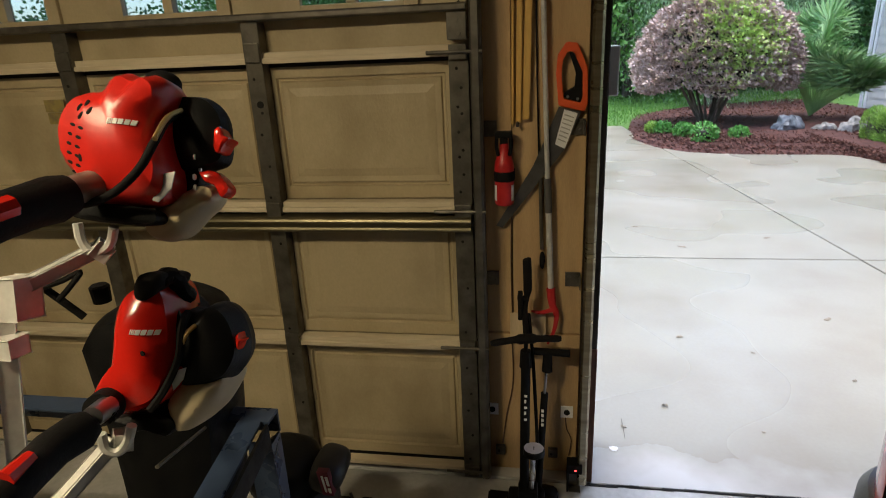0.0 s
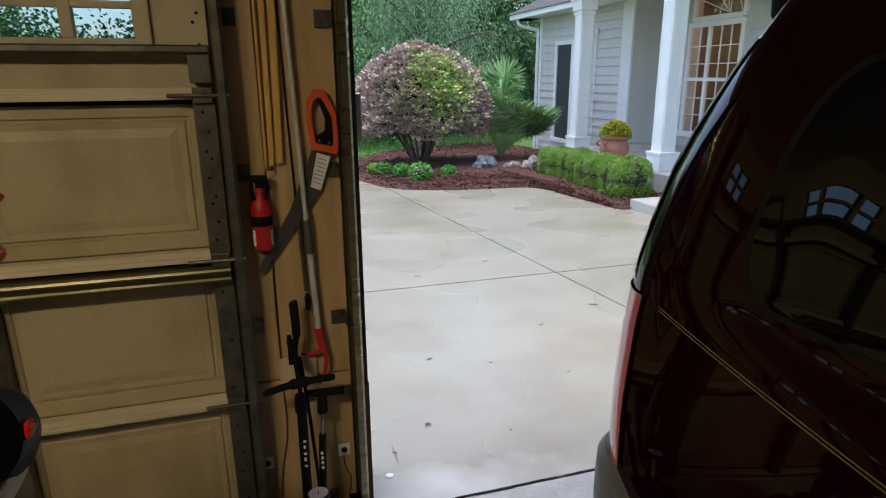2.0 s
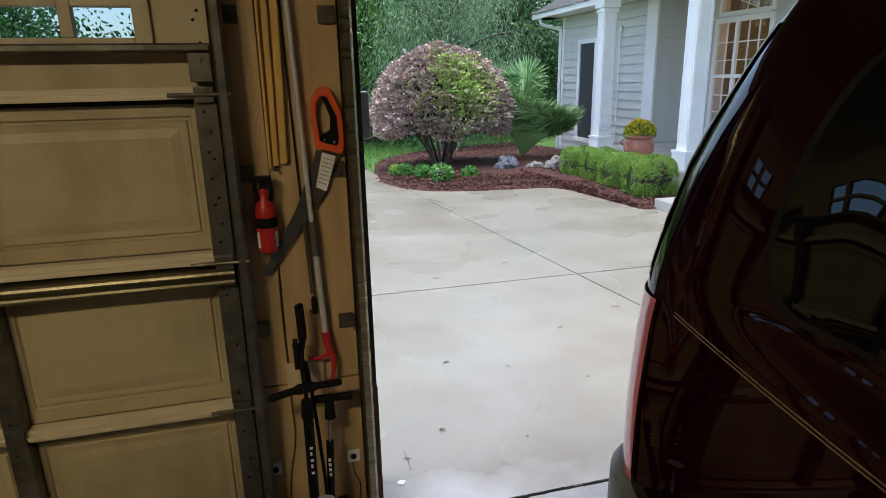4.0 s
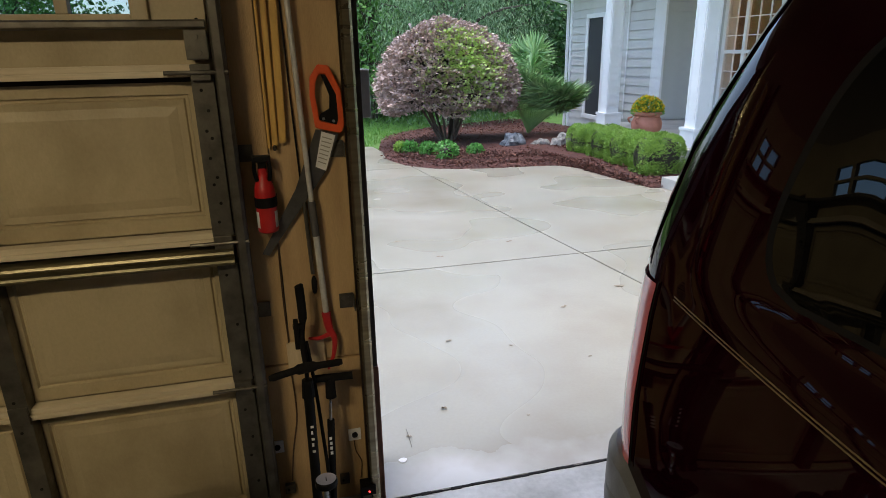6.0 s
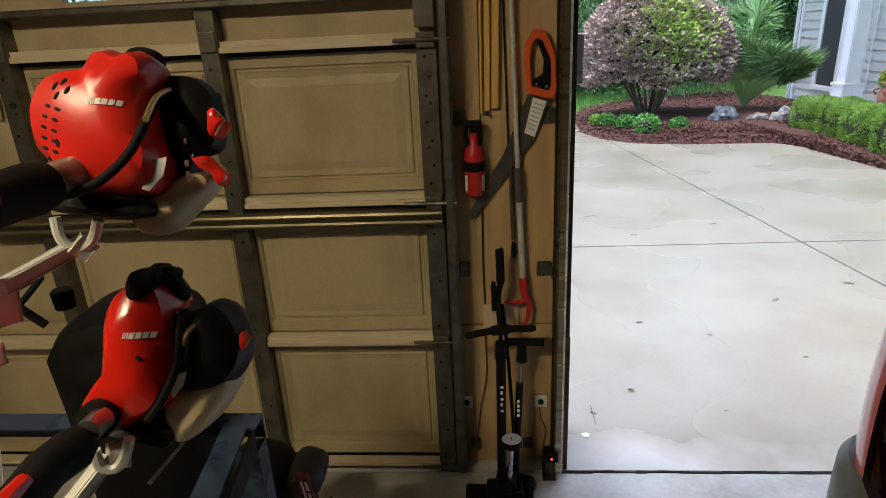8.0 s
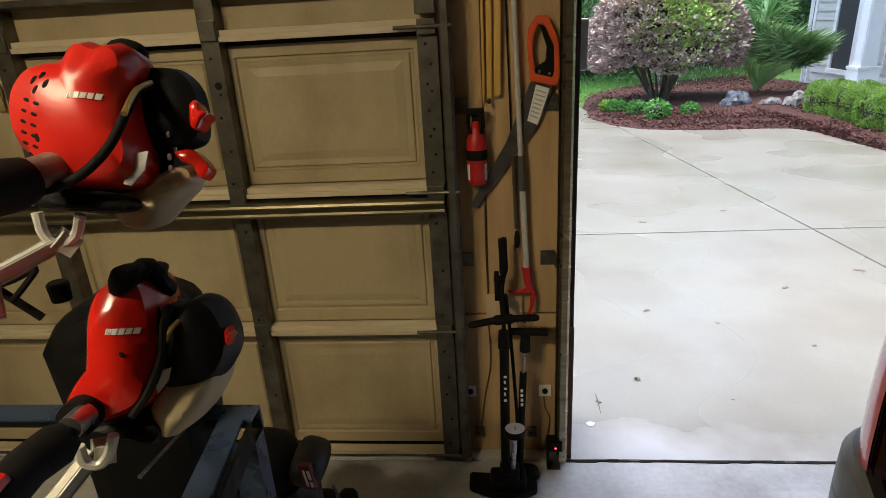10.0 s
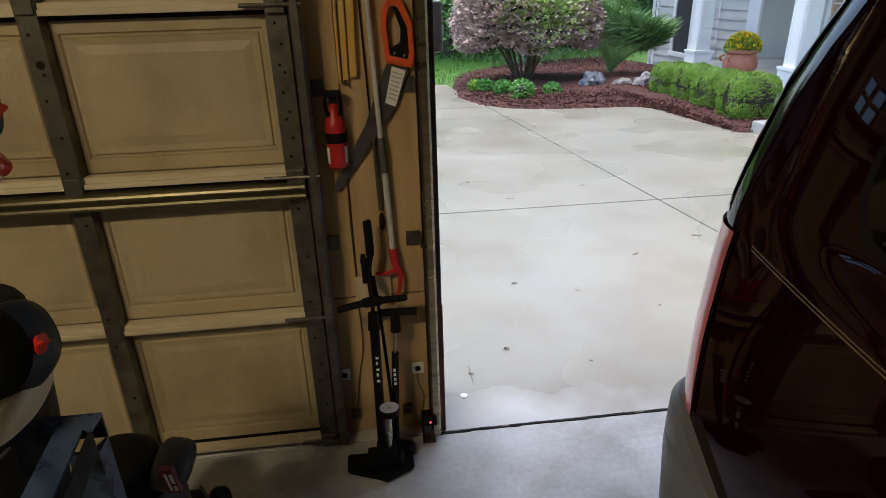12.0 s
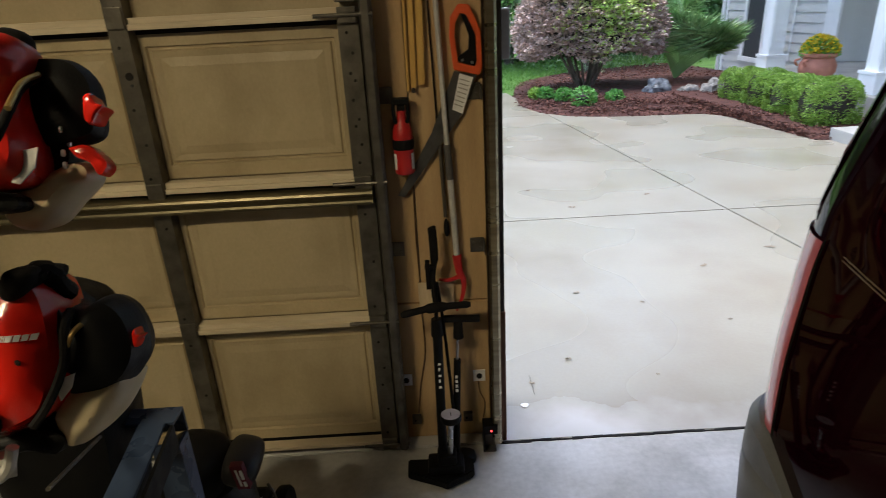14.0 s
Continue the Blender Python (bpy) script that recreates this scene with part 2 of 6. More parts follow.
PAINT = mat("dark_maroon_car_paint", (0.010, 0.0006, 0.0026), (0.008, 0.0005, 0.002), 3, 0.02, 0.03, spec=0.43, coat=0.0, fine=0.02)
CAR_GLASS = mat("privacy_glass", (0.002, 0.002, 0.0025), rough=0.01, rough2=0.02, spec=0.6)
TAIL = mat("red_tail_lens", (0.66, 0.17, 0.19), (0.56, 0.12, 0.14), 6, 0.12, 0.2, coat=1.0)
BUMPER = mat("grey_bumper_plastic", (0.15, 0.155, 0.16), (0.11, 0.115, 0.12), 8, 0.42, 0.6, bump=0.15, bscale=200)
PANE = clear("window_glass")
DOOR_PANE = clear("tinted_door_glass", (0.55, 0.62, 0.66))
LAMP_GLOW = glow("tube_glow", (1.0, 0.82, 0.55), 12.0)
ROOM_GLOW = glow("table_lamp_shade", (1.0, 0.6, 0.22), 7.0)
LED = glow("red_indicator", (1.0, 0.03, 0.03), 2.5)


# ---- building blocks ----
def part(name, bm, material, parent=None, label="", smooth=False):
    me = bpy.data.meshes.new(name)
    bm.normal_update()
    bm.to_mesh(me)
    bm.free()
    if smooth:
        me.polygons.foreach_set("use_smooth", [True] * len(me.polygons))
        me.set_sharp_from_angle(angle=radians(38))
    me.materials.append(material)
    ob = new(name, me)
    if parent:
        ob.parent = parent
        ob.matrix_parent_inverse = whole(parent).inverted()
    if label:
        ob["label"] = label
    return ob


def whole(ob):
    """The pose of ob in the world, by its own parents."""
    m = ob.matrix_basis.copy()
    if ob.parent:
        m = whole(ob.parent) @ ob.matrix_parent_inverse @ m
    return m


def thing(name, at, label, category, group=""):
    ob = new(name)
    ob.empty_display_size = 0.1
    ob.matrix_basis = Matrix.Translation(at)
    return tagged(ob, label, category, group)


def box(bm, lo, hi, bevel=0.0, m=None):
    r = bmesh.ops.create_cube(bm, size=1)
    vs = r["verts"]
    for v in vs:
        v.co = Vector([l + (h - l) * (c + 0.5) for l, h, c in zip(lo, hi, v.co)])
        if m:
            v.co = m @ v.co
    if bevel:
        es = {e for v in vs for e in v.link_edges}
        bmesh.ops.bevel(bm, geom=list(es), offset=bevel, segments=2, affect="EDGES", profile=0.6)
    return bm


def boxes(*args):
    bm = bmesh.new()
    for a in args:
        box(bm, *a)
    return bm


def ring_loft(bm, rings, cap=True, closed=True):
    rows = [[bm.verts.new(p) for p in r] for r in rings]
    k = len(rows[0])
    for a, b in zip(rows, rows[1:]):
        for i in range(k if closed else k - 1):
            j = (i + 1) % k
            bm.faces.new((a[i], a[j], b[j], b[i]))
    if cap and closed:
        bm.faces.new(rows[0][::-1])
        bm.faces.new(rows[-1])
    bmesh.ops.recalc_face_normals(bm, faces=bm.faces[:])
    return bm


def tube(bm, pts, r, seg=10, cap=True):
    """A round bar along points; r: one radius, or one for each point."""
    pts = [Vector(p) for p in pts]
    rs = r if isinstance(r, (list, tuple)) else [r] * len(pts)
    rings, side = [], None
    for i, p in enumerate(pts):
        d = (pts[min(i + 1, len(pts) - 1)] - pts[max(i - 1, 0)]).normalized()
        if side is None:
            side = d.orthogonal().normalized()
        side = (side - d * side.dot(d)).normalized()
        up = d.cross(side)
        rings.append([p + (side * math.cos(a) + up * math.sin(a)) * rs[i] for a in [2 * math.pi * k / seg for k in range(seg)]])
    tmp = bmesh.new()
    ring_loft(tmp, rings, cap)
    join(bm, tmp)
    return bm


def join(bm, other):
    me = bpy.data.meshes.new("tmp")
    other.to_mesh(me)
    other.free()
    bm.from_mesh(me)
    bpy.data.meshes.remove(me)


def curve_pts(pts, n=6):
    """Points of a smooth line through pts."""
    p = [Vector(q) for q in pts]
    out = []
    for i in range(len(p) - 1):
        a, b, c, d = p[max(i - 1, 0)], p[i], p[i + 1], p[min(i + 2, len(p) - 1)]
        for k in range(n):
            t = k / n
            out.append(0.5 * ((2 * b) + (c - a) * t + (2 * a - 5 * b + 4 * c - d) * t * t + (3 * b - a - 3 * c + d) * t ** 3))
    return out + [p[-1]]


def blob(bm, at, size, power=2.6, rot=(0, 0, 0), seg=20, rows=12, warp=0.0, seed=0):
    """A rounded solid: a superellipsoid of half-sizes, turned by degrees."""
    m = pose(*at, *rot)
    rings = []

    def s(v):
        return math.copysign(abs(v) ** (2 / power), v)

    for j in range(rows + 1):
        ph = -math.pi / 2 + math.pi * (j + 0.02) / (rows + 0.04)
        ring = []
        for i in range(seg):
            th = 2 * math.pi * i / seg
            p = Vector((size[0] * s(math.cos(ph)) * s(math.cos(th)), size[1] * s(math.cos(ph)) * s(math.sin(th)), size[2] * s(math.sin(ph))))
            if warp:
                p *= 1 + warp * noise.noise(p.normalized() * 1.7 + Vector((seed, seed * 2.1, 0)))
            ring.append(m @ p)
        rings.append(ring)
    tmp = bmesh.new()
    ring_loft(tmp, rings)
    join(bm, tmp)
    return bm


def lathe(bm, at, profile, seg=24, rot=(0, 0, 0)):
    m = pose(*at, *rot)
    tmp = bmesh.new()
    ring_loft(tmp, [[m @ Vector((r * math.cos(a), r * math.sin(a), z)) for a in [2 * math.pi * k / seg for k in range(seg)]] for r, z in profile])
    join(bm, tmp)
    return bm


def slab_poly(bm, pts, thick, bevel=0.0):
    """A flat outline (points in space, in order) given thickness along a vector."""
    a = [bm.verts.new(p) for p in pts]
    b = [bm.verts.new(Vector(p) + Vector(thick)) for p in pts]
    k = len(a)
    f = [bm.faces.new(a), bm.faces.new(b[::-1])]
    for i in range(k):
        f.append(bm.faces.new((a[i], b[i], b[(i + 1) % k], a[(i + 1) % k])))
    bmesh.ops.recalc_face_normals(bm, faces=f)
    if bevel:
        bmesh.ops.bevel(bm, geom=list({e for x in f for e in x.edges}), offset=bevel, segments=2, affect="EDGES")
    return bm


def leaves(name, pts, dirs, length, width, material, parent=None, seed=1, kind="", flat=0.0):
    """Many small pointed leaves in one mesh: at points, along directions; flat: how far their blades lie level."""
    rs = np.random.RandomState(seed)
    pts, dirs = np.asarray(pts, float), np.asarray(dirs, float)
    k = len(pts)
    dirs = dirs / np.linalg.norm(dirs, axis=1, keepdims=True)
    side = np.cross(dirs, rs.normal(size=(k, 3)) * (1 - flat) + np.array((0, 0, 2.0 * flat)))
    side /= np.linalg.norm(side, axis=1, keepdims=True) + 1e-9
    ln = length * rs.uniform(0.6, 1.25, (k, 1))
    wd = width * rs.uniform(0.7, 1.2, (k, 1)) / 2
    v = np.stack([pts, pts + dirs * ln * 0.5 + side * wd, pts + dirs * ln, pts + dirs * ln * 0.5 - side * wd], 1).reshape(-1, 3)
    me = bpy.data.meshes.new(name)
    me.vertices.add(4 * k)
    me.vertices.foreach_set("co", v.ravel())
    me.loops.add(4 * k)
    me.loops.foreach_set("vertex_index", np.arange(4 * k))
    me.polygons.add(k)
    me.polygons.foreach_set("loop_start", np.arange(0, 4 * k, 4))
    me.update(calc_edges=True)
    me.materials.append(material)
    ob = new(name, me)
    if parent:
        ob.parent = parent
        ob.matrix_parent_inverse = whole(parent).inverted()
    if kind:
        ob["kind"] = kind
    return ob


def ground_z(y):
    return 0.0 if y < 2.42 else max(-0.036 * (y - 2.42), -0.65)


def skin(ob, m):
    """How deep the front of a part lies at (x, z), in the frame m."""
    me = ob.data
    inv = m.inverted()
    tree = BVHTree.FromPolygons([inv @ v.co for v in me.vertices], [tuple(f.vertices) for f in me.polygons])

    def depth(x, z):
        hit = tree.ray_cast(Vector((x, -1, z)), Vector((0, 1, 0)))[0]
        return hit.y if hit else 0.0

    return depth


def structure(ob, label=""):
    return tagged(ob, label, kind="structure")


# ---- garage shell ----
structure(part("floor", boxes(((-3.3, -4.4, -0.15), (4.2, 2.383, 0.0))), FLOOR), "worn grey concrete garage floor slab")
structure(part("ceiling", boxes(((-3.4, -4.5, 2.68), (4.3, 2.7, 2.78))), CEILING), "plain painted garage ceiling")
structure(part("wall_west", boxes(((-3.45, -4.5, -0.15), (-3.3, 2.7, 2.68))), DRYWALL), "plain drywall garage side wall")
structure(part("wall_east", boxes(((4.2, -4.5, -0.15), (4.35, 2.7, 2.68))), DRYWALL), "plain drywall garage side wall")
structure(part("wall_south", boxes(((-3.3, -4.5, -0.15), (4.2, -4.4, 2.68))), DRYWALL), "plain drywall garage back wall")
structure(part("wall_north", boxes(((-3.3, 2.46, 2.06), (4.2, 2.66, 2.68)), ((-3.3, 2.46, -0.15), (-2.93, 2.66, 2.06)), ((2.95, 2.46, -0.15), (4.2, 2.66, 2.68)),
                              ((-0.135, 2.475, -0.15), (0.215, 2.66, 2.06))), DRYWALL), "garage front wall with two door openings")
structure(part("board_panel", boxes(((-0.14, 2.455, 0.60), (-0.052, 2.475, 2.06), 0.002), ((-0.048, 2.455, 0.60), (0.188, 2.475, 2.06), 0.002),
                               ((-0.14, 2.453, 0.0), (0.188, 2.475, 0.593), 0.002)), PLY), "yellowish plywood panel between the garage doors")
structure(part("jamb_trim", boxes(((-0.215, 2.4415, 0.0), (-0.14, 2.66, 2.06), 0.003), ((0.215, 2.40, 0.57), (0.243, 2.70, 2.06), 0.003)), DARKWOOD), "dark painted door jamb")
structure(part("jamb_foot", boxes(((0.215, 2.40, 0.0), (0.246, 2.70, 0.568), 0.003)), REDWOOD), "bare red-brown worn jamb foot")
structure(part("weather_strip", boxes(((0.2435, 2.57, 0.0), (0.262, 2.585, 2.06), 0.003)), RUBBER), "black rubber weather strip")

# ---- closed sectional door ----
door = part("door_1", boxes(((-2.95, 2.418, 0.0), (-0.14, 2.4355, 0.052))), RUBBER)
structure(door, "closed beige sectional garage door with small windows")
JOINTS = (0.035, 0.572, 1.087, 1.578, 2.09)
BAYS = ((-0.832, -0.24), (-1.505, -0.895), (-2.18, -1.565), (-2.84, -2.24))
STILES = (-0.862, -1.535, -2.21)


def embossed(bm, x0, x1, z0, z1, y):
    """A pressed panel: sunk border and raised middle, as nested rectangles."""
    steps = ((0, 0.0), (0.044, 0.0), (0.048, 0.010), (0.056, 0.010), (0.060, 0.002), (0.080, 0.004), (0.108, -0.0008))
    rings = [[(x0 + d, y + h, z0 + d * 0.95), (x1 - d, y + h, z0 + d * 0.95), (x1 - d, y + h, z1 - d * 0.95), (x0 + d, y + h, z1 - d * 0.95)] for d, h in steps]
    rows = [[bm.verts.new(p) for p in r] for r in rings]
    for a, b in zip(rows, rows[1:]):
        for i in range(4):
            bm.faces.new((a[i], a[(i + 1) % 4], b[(i + 1) % 4], b[i]))
    bm.faces.new(rows[-1])


for k in range(3):
    bm = bmesh.new()
    z0, z1 = JOINTS[k] + 0.006, JOINTS[k + 1] - 0.006
    box(bm, (-2.90, 2.436, z0), (-0.175, 2.44, z1))
    for x0, x1 in BAYS:
        embossed(bm, x0 - 0.03, x1 + 0.03, z0 + 0.02, z1 - 0.012, 2.4225)
    sec = part("door_section", bm, BEIGE, door, "beige pressed steel door section")
    part("flange", boxes(((-2.90, 2.372, JOINTS[k + 1] - 0.012), (-0.235, 2.4235, JOINTS[k + 1] + 0.004), 0.002),
                         ((-2.90, 2.382, JOINTS[k + 1] + 0.004), (-0.235, 2.4235, JOINTS[k + 1] + 0.022), 0.002)), CREAM, sec, "pale cream flange")
# black strips: joint line and the flange's under-shadow, put into colour
for z in JOINTS[1:4]:
    part("flange_shade", boxes(((-2.90, 2.416, z - 0.026), (-0.235, 2.4225, z - 0.0125))), BLACK_HOLE, door)
part("flange", boxes(((-2.90, 2.375, 0.035), (-0.235, 2.4235, 0.05), 0.002)), CREAM, door)
# top section with window openings
bm = bmesh.new()
WINS = (-0.536, -1.146, -1.756, -2.366)
z0, z1, wz0, wz1 = 1.584, 2.09, 1.734, 1.917
box(bm, (-2.90, 2.424, z0), (-0.175, 2.44, wz0))
box(bm, (-2.90, 2.424, wz1), (-0.175, 2.44, z1))
edges = [-2.90] + [e for w in sorted(WINS) for e in (w - 0.168, w + 0.168)] + [-0.175]
for a, b in zip(edges[::2], edges[1::2]):
    box(bm, (a, 2.424, wz0), (b, 2.44, wz1))
top_sec = part("door_section", bm, BEIGE, door, "beige top section with window openings")
for w in WINS:
    fr = part("window_frame", boxes(*[((w + a, 2.408, c), (w + b, 2.4235, d), 0.003) for a, b, c, d in
                                      ((-0.21, -0.165, wz0 - 0.03, wz1 + 0.03), (0.165, 0.21, wz0 - 0.03, wz1 + 0.03), (-0.165, 0.165, wz0 - 0.03, wz0), (-0.165, 0.165, wz1, wz1 + 0.03))],
                                    ((w - 0.016, 2.404, wz0), (w + 0.016, 2.44, wz1), 0.003), ((w - 0.166, 2.405, 1.813), (w - 0.0165, 2.439, 1.832), 0.003),
                                    ((w + 0.0165, 2.405, 1.813), (w + 0.166, 2.439, 1.832), 0.003)), BEIGE, door, "beige window frame with a cross bar")
    pane = part("pane", boxes(((w - 0.166, 2.429, wz0 + 0.001), (w + 0.166, 2.432, wz1 - 0.001))), DOOR_PANE, fr)
    pane.visible_shadow = False


def stile(x, z0, z1, w=0.056, material=GALV, holes=4):
    bm = bmesh.new()
    box(bm, (x - w / 2, 2.368, z0), (x + w / 2, 2.372, z1))
    box(bm, (x - w / 2, 2.372, z0), (x - w / 2 + 0.003, 2.4225, z1))
    box(bm, (x + w / 2 - 0.003, 2.372, z0), (x + w / 2, 2.4225, z1))
    s = part("stile", bm, material, door, "galvanised steel stile")
    hb = bmesh.new()
    for i in range(holes):
        z = z0 + (z1 - z0) * (0.12 + 0.76 * i / max(1, holes - 1)) + 0.012 * ((i * 7) % 3 - 1)
        tube(hb, [(x + 0.006 * ((i % 2) * 2 - 1), 2.3665, z), (x + 0.006 * ((i % 2) * 2 - 1), 2.37, z)], 0.0048, 8)
    if holes:
        part("bolt_holes", hb, BLACK_HOLE, s)
    return s


for x in STILES:
    stile(x, 1.066, 1.69, holes=6)
    stile(x, 0.592, 1.012, holes=2)
    stile(x, 0.05, 0.575, holes=3)
    hb = bmesh.new()
    lathe(hb, (x + 0.004, 2.367, 1.44), [(0.0115, 0), (0.0115, 0.002)], 14, (90, 0, 0))
    part("knockout_hole", hb, BLACK_HOLE, door)
for z0, z1, hs in ((0.05, 0.555, 5), (0.60, 1.012, 3), (1.10, 1.575, 9), (1.615, 2.06, 8)):
    stile(-0.205, z0, z1, 0.06, GALV if z0 < 1 else BEIGE if z0 > 1.6 else GALV, hs)

# stiffening struts
bm = bmesh.new()
prof = [(2.422, 1.014), (2.345, 1.014), (2.333, 1.018), (2.330, 1.026), (2.333, 1.033), (2.347, 1.037), (2.347, 1.042), (2.335, 1.046), (2.331, 1.053), (2.335, 1.060), (2.347, 1.064), (2.422, 1.064)]
ring_loft(bm, [[(x, y, z) for y, z in prof] for x in (-2.9, -0.178)])
part("strut", bm, STRUT, door, "ribbed galvanised stiffening strut")
bm = bmesh.new()
prof = [(2.422, 1.694), (2.352, 1.694), (2.345, 1.698), (2.345, 1.711), (2.352, 1.716), (2.422, 1.716)]
ring_loft(bm, [[(x, y, z) for y, z in prof] for x in (-2.9, -0.178)])
part("strut", bm, GALV, door, "dark galvanised top strut")

# hinges with rollers on the track
for z in (0.052, 0.583, 1.083, 1.578):
    bm = boxes(((-0.232, 2.352, z - 0.022), (-0.178, 2.367, z + 0.022), 0.003))
    tube(bm, [(-0.30, 2.35, z), (-0.13, 2.35, z)], 0.006, 8)
    part("hinge", bm, GALV, door, "steel end hinge with roller shaft")
bm = boxes(((-0.236, 2.355, 1.612), (-0.176, 2.367, 1.69), 0.003))
tube(bm, [(-0.206, 2.35, 1.672), (-0.206, 2.356, 1.672)], 0.007, 8)
tube(bm, [(-0.2, 2.35, 1.63), (-0.2, 2.356, 1.63)], 0.007, 8)
part("bracket", bm, GALV, door, "galvanised roller bracket")
for x in STILES:
    for z in (0.583, 1.083, 1.60):
        part("hinge", boxes(((x - 0.026, 2.36, z - 0.03), (x + 0.026, 2.3675, z + 0.03), 0.003)), GALV, door)
part("warning_sticker", boxes(((-1.69, 2.412, 1.432), (-1.612, 2.4165, 1.475)), ((-1.686, 2.412, 1.39), (-1.616, 2.4165, 1.43))), mat("faded_sticker", (0.35, 0.27, 0.08), (0.2, 0.16, 0.09), 30, 0.5), door, "faded yellow warning sticker")

# vertical tracks
def track(x, name_label):
    bm = bmesh.new()
    prof = [(x - 0.016, 2.36), (x - 0.018, 2.352), (x - 0.012, 2.344), (x + 0.008, 2.344), (x + 0.016, 2.352), (x + 0.016, 2.395), (x + 0.008, 2.403), (x - 0.012, 2.403), (x - 0.016, 2.396),
            (x - 0.013, 2.396), (x - 0.010, 2.400), (x + 0.007, 2.400), (x + 0.013, 2.394), (x + 0.013, 2.354), (x + 0.007, 2.347), (x - 0.011, 2.347), (x - 0.015, 2.353), (x - 0.013, 2.36)]
    ring_loft(bm, [[(a, b, z) for a, b in prof] for z in (0.03, 2.12)])
    # same track on both sides; the open-door one takes the lit copy
    return tagged(part("door_track", bm, GALV_LIT if x > 0 else GALV, smooth=True), name_label, kind="structure")


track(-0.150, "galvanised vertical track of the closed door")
track(0.206, "galvanised vertical track of the open door, its brightness put into the colour")
for x in (-0.122, 0.155):
    for z in (0.813, 1.335, 1.80):
        bm = boxes(((x - 0.024, 2.447, z - 0.026), (x + 0.024, 2.4525, z + 0.026), 0.001))
        for a, c in ((-0.011, 0.010), (0.011, -0.010), (0.012, 0.012)):
            tube(bm, [(x + a, 2.443, z + c), (x + a, 2.448, z + c)], 0.0055, 8)
        t = 1 if x > 0 else -1
        box(bm, (x + t * 0.024 - 0.002, 2.402, z - 0.022), (x + t * 0.024 + 0.002, 2.4525, z + 0.022))
        structure(part("track_bracket", bm, GALV), "galvanised track bracket on the plywood")

# ---- ceiling lamp out of view ----
lamp = thing("ceiling_light", (LAMP_AT[0], LAMP_AT[1], 2.68), "two-panel garage ceiling light, switched on", "lamp")
part("housing", boxes(((LAMP_AT[0] - 0.38, LAMP_AT[1] - 0.09, 2.61), (LAMP_AT[0] + 0.38, LAMP_AT[1] + 0.09, 2.68), 0.01)), TRIM, lamp)
for dx in (-0.2, 0.2):
    part("diffuser", boxes(((LAMP_AT[0] + dx - 0.13, LAMP_AT[1] - 0.05, 2.575), (LAMP_AT[0] + dx + 0.13, LAMP_AT[1] + 0.05, 2.61), 0.006)), LAMP_GLOW, lamp, "glowing diffuser panel")

# ---- driveway and ground ----
bm = bmesh.new()
ys = [2.383, 12, 20.5, 60, 300]
rows = [[bm.verts.new((x, y, ground_z(y) - 0.035)) for x in (-300, -20, 0, 20, 300)] for y in ys]
rows.insert(0, [bm.verts.new((x, -300, -0.16)) for x in (-300, -20, 0, 20, 300)])
rows.insert(1, [bm.verts.new((x, 2.382, -0.16)) for x in (-300, -20, 0, 20, 300)])
for a, b in zip(rows, rows[1:]):
    for i in range(4):
        bm.faces.new((a[i], a[i + 1], b[i + 1], b[i]))
structure(part("ground", bm, GRASS_BASE), "green lawn running back to the woods")

drive = part("driveway", boxes(((-7, 2.387, -0.3), (7, 2.42, -0.05))), MULCH)
structure(drive, "rain-wet pale concrete driveway in jointed slabs")
XJ, YJ = 2.43, 5.15
for side, y0, y1, far in ((-1, 2.395, YJ, -3.2), (1, 2.395, YJ, 7.2), (-1, YJ, 10.95, -3.2), (1, YJ, 11.2, 6.2), (-1, 10.95, 14.7, -3.2)):
    bm = bmesh.new()
    g = 0.006
    ya, yb = y0 + (g if y0 > 3 else 0), y1 - g
    ja, jb = [XJ - 0.063 * (y - YJ) + side * g for y in (ya, yb)]
    plan = [(far, ya), (ja, ya), (jb, yb), (far, yb)]
    slab_poly(bm, [(x, y, ground_z(y)) for x, y in (plan if side < 0 else plan[::-1])], (0, 0, -0.12), 0.004)
    part("slab", bm, CONCRETE, drive)

# broken dark edge where the floor meets the driveway
bm = bmesh.new()
for i in range(70):
    x = 0.22 + i * 0.04
    y = 2.384 + 0.006 * noise.noise((x * 6, 0, 0))
    box(bm, (x, y - 0.002 + 0.004 * noise.noise((x * 31, 9, 0)), -0.01), (x + 0.0405, y + 0.008 + 0.012 * noise.noise((x * 23, 4, 0)), 0.0035))
structure(part("threshold_joint", bm, BLACK_HOLE), "dark broken joint at the garage threshold")

rs = np.random.RandomState(3)
# lawn blades where the lawn is seen
k = 26000
p = np.stack([rs.uniform(-4, 9, k), rs.uniform(14.8, 24, k), np.zeros(k)], 1)
p = p[p[:, 1] > np.where(p[:, 0] > 1.9, 15.0 + 1.9 * np.minimum(p[:, 0] - 1.9, 2.9), 0)]
k = len(p)
p[:, 2] = [ground_z(y) - 0.035 for y in p[:, 1]]
tagged(leaves("lawn_grass", p, rs.normal(size=(k, 3)) * (0.35, 0.35, 0.1) + (0, 0, 1), 0.10, 0.02, GRASS, seed=4), "short bright green lawn grass", "grass", kind="stuff")

